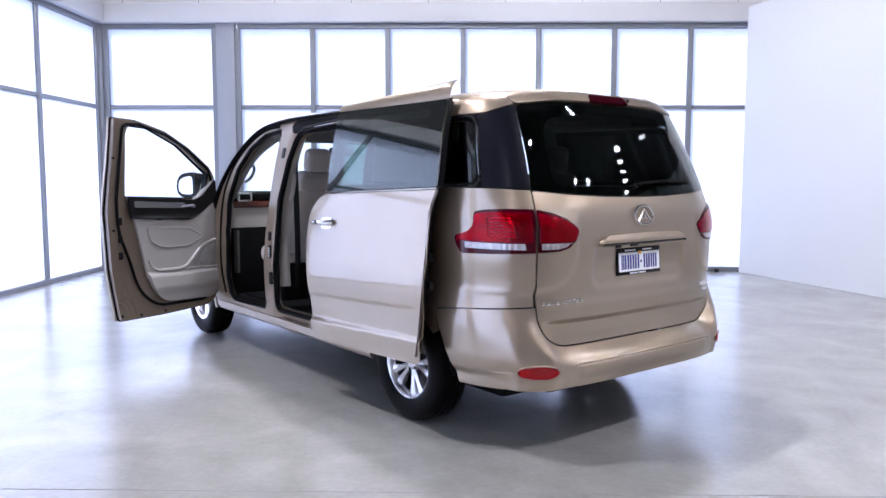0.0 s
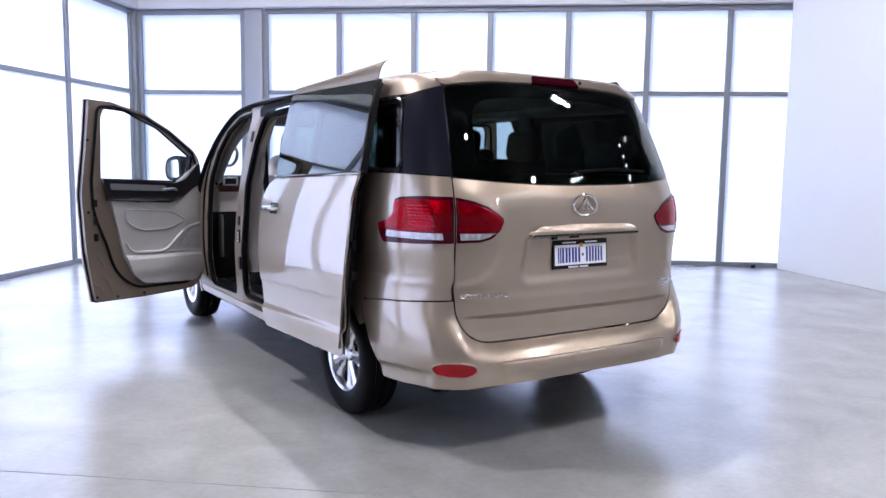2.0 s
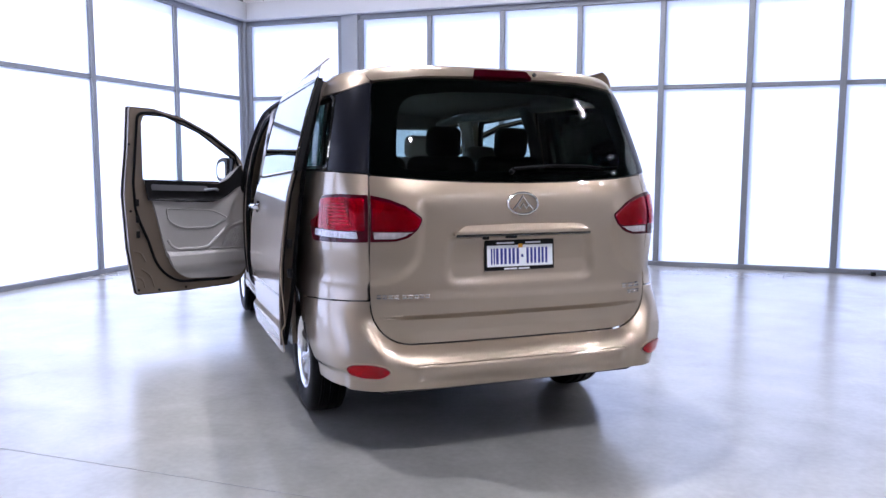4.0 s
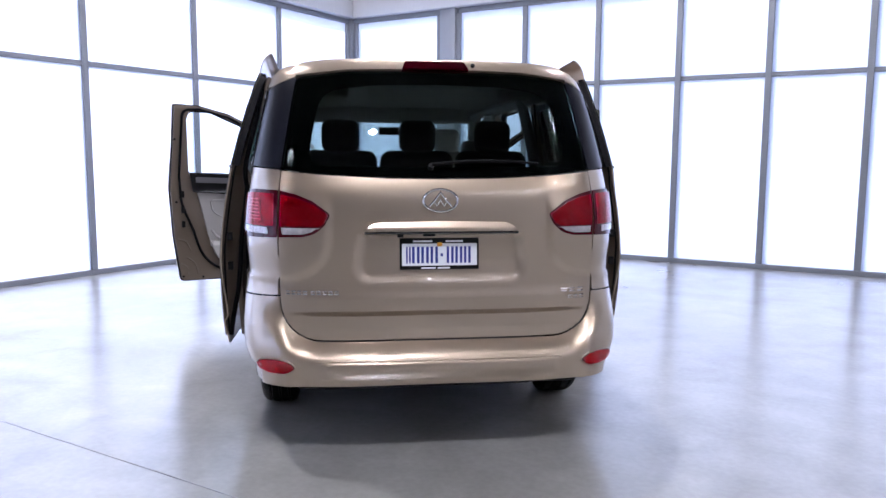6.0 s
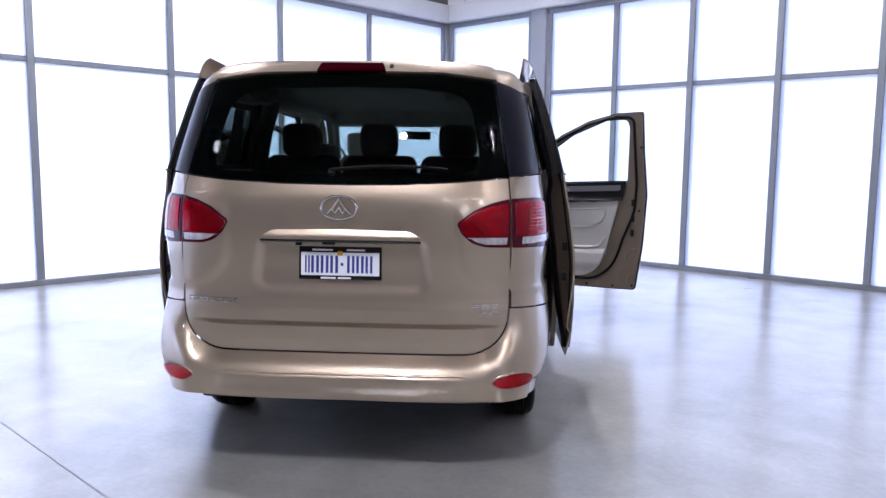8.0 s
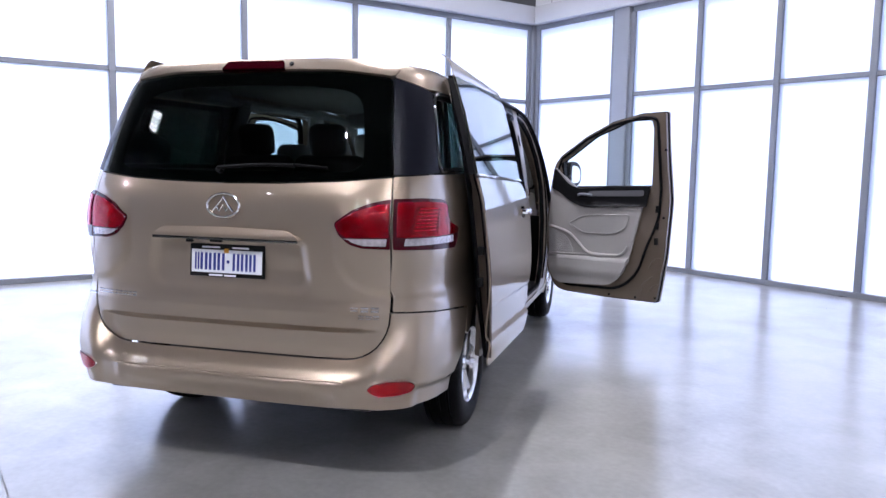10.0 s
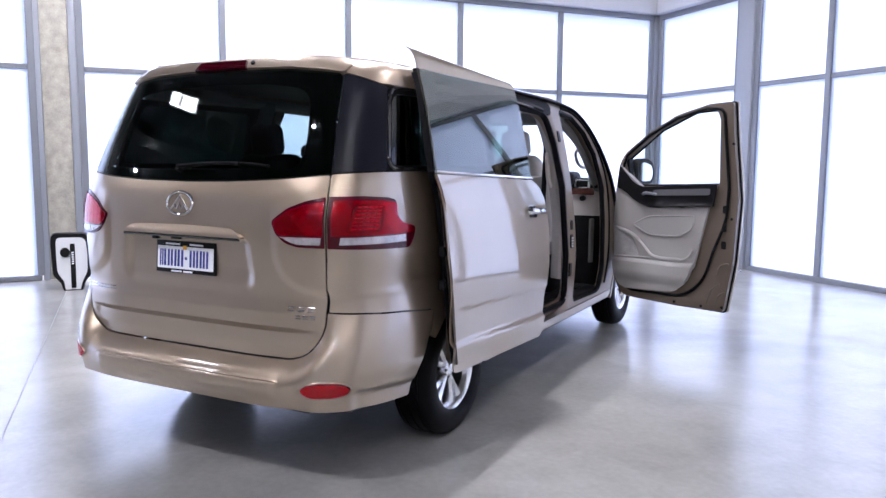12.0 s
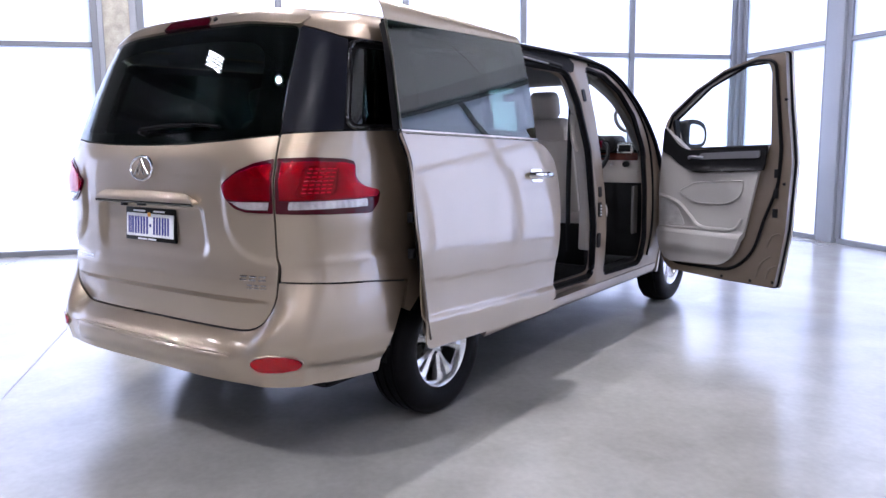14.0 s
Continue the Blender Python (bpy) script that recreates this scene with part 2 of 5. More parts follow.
def lathe(profile, n=48, axis="x"):
    """Turns (radius, along) points round the x axis."""
    bm, rings = bmesh.new(), []
    for r, a in profile:
        rings.append([bm.verts.new((a, r * math.cos(2 * math.pi * k / n), r * math.sin(2 * math.pi * k / n))) for k in range(n)])
    for A, B in zip(rings, rings[1:]):
        for k in range(n):
            bm.faces.new((A[k], A[(k + 1) % n], B[(k + 1) % n], B[k]))
    bmesh.ops.recalc_face_normals(bm, faces=bm.faces)
    return bm


def ring(pts, per=5):
    """A closed outline from (u, v) or (u, v, corner radius) points."""
    out, n = [], len(pts)
    for i, p in enumerate(pts):
        c = Vector(p[:2])
        r = p[2] if len(p) > 2 else 0
        if not r:
            out.append(c)
            continue
        a, b = Vector(pts[i - 1][:2]) - c, Vector(pts[(i + 1) % n][:2]) - c
        a, b = a.normalized() * min(r, a.length * 0.48), b.normalized() * min(r, b.length * 0.48)
        for k in range(per + 1):
            t = k / per
            out.append(c + a * (1 - t) ** 2 + b * t * t)
    return out


def inside(poly, pts):
    """Which of the points lie inside the outline."""
    P, Q = np.array([tuple(p) for p in poly]), np.asarray(pts)
    hit = np.zeros(len(Q), bool)
    for (x0, y0), (x1, y1) in zip(P, np.roll(P, -1, 0)):
        if y0 != y1:
            hit ^= ((y0 > Q[:, 1]) != (y1 > Q[:, 1])) & (Q[:, 0] < (x1 - x0) * (Q[:, 1] - y0) / (y1 - y0) + x0)
    return hit


def sheet(outline, fn, step=0.05, holes=(), out=None, thick=0.0):
    """A surface over a flat outline with holes, bent by fn(u, v), facing along out, thickened inwards."""
    loops, V, E = [], [], []
    for loop in (outline, *holes):
        pts = []
        for a, b in zip(loop, [*loop[1:], loop[0]]):
            a, b = Vector(a[:2]), Vector(b[:2])
            k = max(1, math.ceil((b - a).length / step))
            pts += [a.lerp(b, i / k) for i in range(k)]
        loops.append(pts)
        E += [(len(V) + i, len(V) + (i + 1) % len(pts)) for i in range(len(pts))]
        V += pts
    arr = np.array([tuple(p) for p in V])
    lo, hi = arr.min(0), arr.max(0)
    gx, gy = np.meshgrid(np.arange(lo[0] + step * 0.5, hi[0], step), np.arange(lo[1] + step * 0.5, hi[1], step))
    G = np.stack([gx.ravel(), gy.ravel()], 1)
    keep = inside(loops[0], G)
    for h in loops[1:]:
        keep &= ~inside(h, G)
    G = G[keep]
    if len(G):
        near = np.array([np.abs(arr - g).max(1).min() for g in G])
        V += [Vector(g) for g in G[near > 0.4 * step]]
    from mathutils.geometry import delaunay_2d_cdt
    v2, _, faces, *_ = delaunay_2d_cdt(V, E, [], 0, 1e-6)
    mid = np.array([[sum(v2[i][k] for i in f) / len(f) for k in (0, 1)] for f in faces])
    ok = inside(loops[0], mid)
    for h in loops[1:]:
        ok &= ~inside(h, mid)
    bm = bmesh.new()
    true = bm.verts.layers.float_vector.new("true_normal")
    vs = []
    for v in v2:
        p = bm.verts.new(fn(v.x, v.y))
        n = (Vector(fn(v.x + 0.003, v.y)) - Vector(fn(v.x - 0.003, v.y))).cross(Vector(fn(v.x, v.y + 0.003)) - Vector(fn(v.x, v.y - 0.003)))
        p[true] = n.normalized()
        vs.append(p)
    for f, good in zip(faces, ok):
        if good:
            bm.faces.new([vs[i] for i in f])
    bmesh.ops.delete(bm, geom=[v for v in bm.verts if not v.link_faces], context="VERTS")
    bm.normal_update()
    if out is not None and sum((f.normal * f.calc_area()).dot(Vector(out)) for f in bm.faces) < 0:
        bmesh.ops.reverse_faces(bm, faces=bm.faces)
    if thick:
        thicken(bm, thick)
    return bm


def thicken(bm, t):
    bm.normal_update()
    old, faces = list(bm.verts), list(bm.faces)
    new_v = {v: bm.verts.new(v.co - v.normal * t) for v in old}
    rim = [(l.vert, l.link_loop_next.vert) for f in faces for l in f.loops if len(l.edge.link_faces) == 1]
    for f in faces:
        bm.faces.new([new_v[v] for v in reversed(f.verts)])
    for a, b in rim:
        bm.faces.new((b, a, new_v[a], new_v[b]))
    return bm


def step01(x):
    x = min(1.0, max(0.0, x))
    return x * x * (3 - 2 * x)


# ---------------------------------------------------------------- the room
ROOM = pose(0, 0, 0, 0, 0, -39.3)
WALL_A, WALL_B, TOP = -6.9, 8.1, 3.79


def room_part(name, bm, mat, label, kind="structure", smooth=30):
    ob = part(name, bm, mat, None, label, smooth)
    ob.matrix_basis = ROOM
    return tagged(ob, kind=kind)


room_part("floor", box((-6.9, -13, -0.1), (11, 8.1, 0)), CONCRETE, "pale grey polished concrete showroom floor with soft reflections")
room_part("ground", box((-300, -300, -0.4), (300, 300, -0.104)), GROUND, "plain pale concrete ground outside the building")
room_part("floor_joint", box((-6.85, -0.676, -0.002), (10.9, -0.670, 0.0015)), JOINT, "thin dark saw cut line in the concrete floor")


def window_wall(name, label, start, end, marks, along):
    """Steel-framed glazing with a mid rail: mullions at the marks, one pane between each two."""
    wall = thing(name, label, "window", ROOM, kind="structure")
    P = (lambda a, d, z: (a, WALL_B + d, z)) if along == "u" else (lambda a, d, z: (WALL_A - d, a, z))

    def bar(nm, a0, a1, d0, d1, z0, z1, mat=STEEL, bevel=0.006):
        p, q = P(a0, d0, z0), P(a1, d1, z1)
        part(nm, box([min(i, j) for i, j in zip(p, q)], [max(i, j) for i, j in zip(p, q)], bevel, 1), mat, wall)

    for mrk in marks:
        bar("mullion", mrk - 0.04, mrk + 0.04, -0.03, 0.06, 0.065, TOP)
    for a, b in zip(marks, marks[1:]):
        bar("mid_rail", a + 0.04, b - 0.04, -0.02, 0.05, 2.55, 2.61)
        bar("pane", a + 0.04, b - 0.04, 0.005, 0.017, 0.065, 2.55, PANE, 0)
        bar("pane", a + 0.04, b - 0.04, 0.005, 0.017, 2.61, TOP, PANE, 0)
    bar("bottom_rail", start, end, -0.035, 0.065, 0.0, 0.062)
    bar("top_rail", start, end, -0.035, 0.065, TOP + 0.002, TOP + 0.08)
    return wall


window_wall("window_1", "tall frosted windows in grey steel frames along the side wall", -0.47, 8.06, [-0.47 + 1.685 * k for k in range(5)] + [7.98], "v")
window_wall("window_2", "tall frosted window bays in grey steel frames on the end wall", -4.69, 10.9, [-4.69 + 1.18 * k for k in range(14)], "u")
window_wall("window_3", "frosted corner window in grey steel frame beside a column", -6.85, -5.02, [-6.78, -5.06], "u")
window_wall("window_4", "tall frosted windows in grey steel frames past the concrete column", -12.9, -1.0, [-12.8 + 1.685 * k for k in range(8)], "v")

room_part("corner_post", box((-6.95, 8.0, 0), (-6.82, 8.2, TOP + 0.08), 0.01), STEEL, "grey steel corner post between the window walls")
room_part("column_1", box((-5.02, 8.03, 0), (-4.733, 8.2, 3.95), 0.008), PALE_STEEL, "pale grey boxed steel column in the window wall")
room_part("column_2", box((-7.2, -0.905, 0), (-6.905, -0.60, 6.2), 0.01), AGGREGATE, "rough exposed aggregate concrete column")
room_part("column_trim", box((-7.1, -0.597, 0), (-6.89, -0.515, 4.0), 0.005), PALE_STEEL, "pale steel strip beside the concrete column")
room_part("column_trim", box((-7.1, -0.985, 0), (-6.89, -0.908, 4.0), 0.005), PALE_STEEL, "pale steel strip beside the concrete column")

# bulkheads above the glazing, with panel joints
for nm, lo, hi in (("bulkhead_1", (-7.15, -13, TOP + 0.083), (-6.74, 8.25, 4.16)), ("bulkhead_2", (-6.735, 7.94, TOP + 0.083), (11, 8.25, 4.16))):
    room_part(nm, box(lo, hi, 0.01), BEAM, "off-white boxed beam above the windows")
room_part("wall_side", box((-7.15, -13, 4.163), (-6.9, 8.25, 6.4)), DARK_WALL, "dark grey upper wall above the window beam")
room_part("wall_end", box((-6.897, 8.1, 4.163), (11, 8.3, 6.4)), WHITE, "white upper wall panels above the window beam")
bm = bmesh.new()
for k in range(15):
    add_box(bm, (-6.5 + 1.2 * k, 8.092, 4.17), (-6.49 + 1.2 * k, 8.099, 6.3))
room_part("wall_joints", bm, JOINT, "thin dark joints between the upper wall panels")
room_part("wall_back", box((-7.15, -13.3, -0.1), (11.3, -13, 6.4)), GREY_WALL, "plain grey back wall of the showroom")
room_part("wall_far", box((11, -13, -0.1), (11.3, 8.3, 6.4)), PALE_GREY, "plain pale grey side wall of the showroom")

# free-standing white partition, at an angle to the end wall
a, b = Vector((3.2, 7.92, 0)), Vector((4.72, 3.29, 0))
d = (b - a).normalized()
bm = box((0, 0, 0.0), ((b - a).length, 0.09, 4.08), 0.004, 1, Matrix.Translation(a) @ Matrix(((d.x, -d.y, 0, 0), (d.y, d.x, 0, 0), (0, 0, 1, 0), (0, 0, 0, 1))))
tagged(room_part("partition", bm, WHITE, "tall plain white free-standing partition panel"), category="partition")

# roof with dark sheeting, purlins and lamps
room_part("ceiling", box((-7.15, -13.3, 6.4), (11.3, 8.3, 6.5)), ROOFING, "dark corrugated sheet roof high above the floor")
bm = bmesh.new()
for k in range(9):
    add_box(bm, (-7.1, -12 + 2.4 * k, 6.12), (11.2, -11.9 + 2.4 * k, 6.38))
room_part("roof_beams", bm, ROOFING, "dark steel roof purlins")


def ceiling_lamp(u, v, w=0.06, h=0.06, light=TUBE):
    lamp = thing("ceiling_lamp", "white high-bay lamp hung under the dark roof", "lamp", ROOM @ pose(u, v, 6.0), "ceiling lamps")
    part("housing", box((-w - 0.02, -h - 0.02, 0.02), (w + 0.02, h + 0.02, 0.10), 0.015), ROOFING, lamp)
    part("diffuser", box((-w, -h, -0.01), (w, h, 0.018), 0.008, 1), light, lamp)
    part("hanger", box((-0.01, -0.01, 0.10), (0.01, 0.01, 0.395)), ROOFING, lamp)
    return lamp


FAINT_TUBE = glowing("faint_lamp_diffuser", (1.0, 0.98, 0.96), 6.0)
DIM_TUBE = glowing("panel_lamp_diffuser", (1.0, 0.98, 0.96), 28.0)
KEY_TUBE = glowing("bright_lamp_diffuser", (1.0, 0.98, 0.96), 2600.0)
HIGH_BAY = glowing("high_bay_diffuser", (1.0, 0.98, 0.96), 3200.0)
WARM_TUBE = glowing("warm_lamp_diffuser", (1.0, 0.93, 0.82), 480.0)
MID_TUBE = glowing("mid_lamp_diffuser", (1.0, 0.98, 0.96), 130.0)
LOUVRE_TUBE = glowing("louvred_lamp_tube", (1.0, 0.98, 0.96), 22.0)
BATTEN = glowing("batten_tube", (1.0, 0.98, 0.95), 20.0)
for u, v in ((-4.3, 0.0), (-1.4, 2.2)):
    ceiling_lamp(u, v, 0.06, 0.06, HIGH_BAY)
ceiling_lamp(1.8, -2.65, 0.065, 0.065, KEY_TUBE)
ceiling_lamp(6.77, -0.55, 0.09, 0.08, WARM_TUBE)
ceiling_lamp(4.05, -5.2, 0.06, 0.06, MID_TUBE)
# The lamp at 0.8, 4.9 is added to brighten the partition; its fitting is assumed.
for u, v in ((0.8, 4.9), (-4.4, 4.6), (-4.4, -9.0)):
    ceiling_lamp(u, v)
ceiling_lamp(7.65, 0.35, 0.15, 0.12, DIM_TUBE)
for u, v in ((7.0, -6.5), (1.2, -8.5)):
    ceiling_lamp(u, v, 0.07, 0.07, MID_TUBE)
for k in range(5):
    ceiling_lamp(7.0 + 0.66 * k, 2.0 - 0.06 * k, 0.085, 0.045, DIM_TUBE)
ceiling_lamp(4.45, 1.22, 0.33, 0.02, SOFT_TUBE)
ceiling_lamp(7.06, 2.62, 0.08, 0.10, FAINT_TUBE)

# louvred tube fitting, its tubes seen between dark blades
louvre = thing("louvred_lamp", "white louvred tube lamp hung under the dark roof", "lamp", ROOM @ pose(-2.98, -5.2, 6.0), "ceiling lamps")
part("housing", box((-0.37, -0.29, 0.02), (0.37, 0.29, 0.10), 0.01), ROOFING, louvre)
for k in range(5):
    for a0, a1 in ((-0.345, -0.035), (0.035, 0.345)):
        part("tube", box((a0, -0.265 + 0.112 * k, -0.01), (a1, -0.215 + 0.112 * k, 0.018), 0.01, 1), LOUVRE_TUBE, louvre)
part("hanger", box((-0.01, -0.01, 0.10), (0.01, 0.01, 0.395)), ROOFING, louvre)


def batten(u, v):
    lamp = thing("batten_lamp", "long slim tube lamp fixed under the dark roof", "lamp", ROOM @ pose(u, v, 6.0), "batten lamps")
    part("housing", box((-0.05, -0.72, 0.03), (0.05, 0.72, 0.09), 0.01), ROOFING, lamp)
    part("tube", box((-0.028, -0.70, -0.01), (0.028, 0.70, 0.028), 0.012, 2), BATTEN, lamp)
    part("hanger", box((-0.01, -0.01, 0.09), (0.01, 0.01, 0.395)), ROOFING, lamp)


for u in (8.3, 10.0):
    for v in (-1.4, -3.4, -5.4, -7.4, -9.4):
        batten(u, v)

# ---------------------------------------------------------------- the van's body shape
def lerp_table(tab, z):
    if z <= tab[0][0]: return tab[0][1]
    for (a, b), (c, d) in zip(tab, tab[1:]):
        if z <= c:
            k = (z - a) / (c - a)
            return b + (d - b) * k
    return tab[-1][1]
def smooth_table(tab, z):
    # monotone-ish cubic through the rows
    n = len(tab)
    if z <= tab[0][0]: return tab[0][1]
    if z >= tab[-1][0]: return tab[-1][1]
    i = max(j for j in range(n - 1) if tab[j][0] <= z)
    def slope(j):
        if j == 0: return (tab[1][1]-tab[0][1])/(tab[1][0]-tab[0][0])
        if j == n-1: return (tab[-1][1]-tab[-2][1])/(tab[-1][0]-tab[-2][0])
        return (tab[j+1][1]-tab[j-1][1])/(tab[j+1][0]-tab[j-1][0])
    (a, b), (c, d) = tab[i], tab[i+1]
    h = c - a; k = (z - a)/h
    return ((2*k**3-3*k**2+1)*b + (k**3-2*k**2+k)*h*slope(i) + (-2*k**3+3*k**2)*d + (k**3-k**2)*h*slope(i+1))
WIDTH = [(.2,.925),(.35,.955),(.47,.965),(.62,.975),(.8,.982),(1.0,.981),(1.16,.973),(1.3,.96),(1.42,.945),(1.6,.915),(1.81,.872),(1.87,.853),(1.905,.836),(1.932,.804),(1.950,.755),(1.962,.70)]
REAR = [(.2,.30),(.3,.24),(.42,.205),(.5,.20),(.56,.206),(.62,.222),(.68,.244),(.74,.268),(.80,.289),(.86,.298),(1.0,.295),(1.2,.292),(1.3,.30),(1.4,.335),(1.6,.42),(1.88,.555),(1.94,.60),(1.965,.63)]
DEEP, POW, WREF, Y0 = .85, 4.5, .97, .28
N = 400
ARC = [(0.0, 0.0, 0.0)]
for i in range(1, N+1):
    a = math.pi/2*i/N
    x = WREF*math.sin(a)**(2/POW); d = DEEP*(1-max(0,math.cos(a))**(2/POW))
    s0, x0, d0 = ARC[-1]
    ARC.append((s0+math.hypot(x-x0, d-d0), x, d))
TOTAL = ARC[-1][0]
def plan(s):
    if s >= TOTAL: return WREF, DEEP + s - TOTAL
    lo, hi = 0, N
    while hi-lo > 1:
        m = (lo+hi)//2
        if ARC[m][0] <= s: lo = m
        else: hi = m
    k = (s-ARC[lo][0])/max(1e-9, ARC[hi][0]-ARC[lo][0])
    return ARC[lo][1]+k*(ARC[hi][1]-ARC[lo][1]), ARC[lo][2]+k*(ARC[hi][2]-ARC[lo][2])
def body(s, z):
    x, d = plan(abs(s))
    w = smooth_table(WIDTH, z)/WREF
    f = max(0, 1-d/1.1); f = f*f*(3-2*f)
    y = d + Y0 + (smooth_table(REAR, z)-Y0)*f
    if y > 4.5: w *= 1 - .20*min(1,(y-4.5)/.9)**2
    return math.copysign(x*w, s), y, z


def at_y(y):
    """The body's running length at a place on the straight side."""
    return y - Y0 - DEEP + TOTAL


def flank(y, z, sg=1, off=0.0):
    """A point of the body side."""
    x, yy, zz = body(at_y(y), z)
    return Vector((sg * (x + off), yy, zz))


def tail(s, z, off=0.0):
    """A point of the tail, with the plate recess and the creases pressed in; off: metres proud of it."""
    x, y, z = body(s, z)
    ax = abs(x)
    half = 0.40 + (1.10 - z) * 0.16
    if z < 0.82:
        qx, qz = abs(s) - 0.578, 0.782 - z
        gap = math.hypot(max(qx, 0.0), max(qz, 0.0)) + min(max(qx, qz), 0.0) - 0.2
        y += max(0.0, 0.289 + 0.10 * max(0.0, 0.64 - z) - smooth_table(REAR, z)) * (1 - min(1.0, max(0.0, gap / 0.115))) ** 2.1 * step01((0.95 - abs(s)) / 0.1)
    edge = 0.10 - math.hypot(max(0.0, ax - half + 0.10), max(0.0, 0.955 - z))
    y += 0.023 * step01((edge + 0.010) / 0.06) * min(1.0, max(0.0, (z - 0.82) / 0.15)) * step01((1.112 - z) / 0.02)
    if ax > 0.45 and 0.8 < z < 1.3:
        q = (max(0.0, 0.83 - ax) / 0.29) ** 2.6 + (max(0.0, 1.12 - z) / 0.235) ** 2.6
        y -= 0.012 * step01((1.25 - q) / 0.50) * step01((1.3 - z) / 0.1)
    y += 0.018 * step01((0.728 - z) / 0.022) * step01((0.76 - ax) / 0.1)
    y -= 0.011 * step01((0.500 - z) / 0.010) * step01((z - 0.40) / 0.06) * step01((0.60 - ax) / 0.05)
    if abs(s) > 0.82 and 0.40 < z < 0.90:
        p, q = body(abs(s) - 0.01, z), body(abs(s) + 0.01, z)
        t = Vector((q[0] - p[0], q[1] - p[1])).normalized()
        push = 0.024 * step01((0.90 - z) / 0.30) * step01((z - 0.40) / 0.15) * step01((abs(s) - 0.82) / 0.14) * step01((1.75 - abs(s)) / 0.25)
        x, y = x + math.copysign(t.y * push, s), y - t.x * push
    if abs(s) > 0.9:
        fold = 0.016 * step01((0.474 - 0.085 * (abs(s) - 0.93) - z) / 0.035) * step01((abs(s) - 0.93) / 0.06) * step01((1.45 - abs(s)) / 0.02)
        x, y = x - math.copysign(fold, s), y + fold * step01((1.3 - abs(s)) / 0.3)
    if off:
        e = 0.01
        p, q = Vector(body(s + e, z)), Vector(body(s, z + e))
        o = Vector(body(s, z))
        n = (p - o).cross(q - o).normalized()
        if n.dot(Vector((x, y - 1.6, 0))) < 0:
            n.negate()
        return Vector((x, y, z)) + n * off
    return Vector((x, y, z))


def mirrored(half):
    """A closed outline from its right half, given from bottom centre to top centre."""
    return [*half, *[(-p[0], *p[1:]) for p in reversed(half) if abs(p[0]) > 1e-6]]


def sided(pts, sg):
    return [(sg * p[0], *p[1:]) for p in pts]


van = thing("minivan", "champagne gold minivan with its sliding and front doors open", "van")
REARWARD = (0, -1, 0)

# tail panels
CORNER = [(math.sin(math.pi / 16 * k), math.cos(math.pi / 16 * k)) for k in range(9)]
gate = ring(mirrored([(0, 0.584)] + [(0.578 + 0.197 * a, 0.782 - 0.197 * b) for a, b in CORNER] + [(0.783, 1.09), (0.793, 1.31), (0.795, 1.404, 0.01), (0.55, 1.383), (0.28, 1.370), (0, 1.366)]))


tailgate = part("tailgate", sheet(gate, tail, 0.014, out=REARWARD, thick=0.02), PAINT, van)
pane = ring(mirrored([(0, 1.372), (0.28, 1.376), (0.55, 1.389), (0.795, 1.411, 0.012), (0.79, 1.60), (0.795, 1.865, 0.03), (0.5, 1.893), (0, 1.902)]))
part("rear_window", sheet(pane, lambda s, z: tail(s, z, 0.004), 0.05, out=REARWARD, thick=0.006), TINT, tailgate, "black-edged privacy glass of the tailgate")
band = ring(mirrored([(0, 1.372), (0.28, 1.376), (0.55, 1.389), (0.79, 1.411, 0.012), (0.785, 1.60), (0.79, 1.862, 0.03), (0.5, 1.889), (0, 1.898)]))
hole = ring(mirrored([(0, 1.425, 0), (0.66, 1.432, 0.09), (0.655, 1.60), (0.64, 1.80, 0.12), (0.35, 1.83), (0, 1.838)]))
part("window_border", sheet(band, lambda s, z: tail(s, z, -0.006), 0.05, [hole], REARWARD, 0.003), WIPER, tailgate, "black printed border of the rear window")
lip = ring(mirrored([(0, 1.908), (0.5, 1.899), (0.80, 1.871, 0.02), (0.842, 1.905), (0.834, 1.938, 0.008), (0.70, 1.951), (0.45, 1.959), (0, 1.962)]))
part("spoiler", sheet(lip, lambda s, z: tail(s, z, 0.012), 0.04, out=REARWARD, thick=0.03), PAINT, tailgate)
bump = ring(mirrored([(0, 0.378), (0.60, 0.376), (0.95, 0.366), (1.20, 0.352), (1.318, 0.345, 0.01), (1.345, 0.43), (1.375, 0.52), (1.41, 0.64), (1.442, 0.742, 0.01), (1.2, 0.772), (0.95, 0.792), (0.7835, 0.799)] + [(0.578 + 0.2045 * a, 0.782 - 0.2045 * b) for a, b in reversed(CORNER)] + [(0, 0.5775)]))
bumper = part("rear_bumper", sheet(bump, tail, 0.016, out=REARWARD, thick=0.03), PAINT, van)

run = [(-0.60, 0.494), (-0.585, 0.498)] + [(-0.55 + 0.11 * k, 0.4995) for k in range(11)] + [(0.585, 0.498), (0.60, 0.494)]
part("bumper_ridge", tube([tail(a, b, 0.001) for a, b in run], 0.006, 6), PAINT, bumper, "moulded ridge across the bumper")

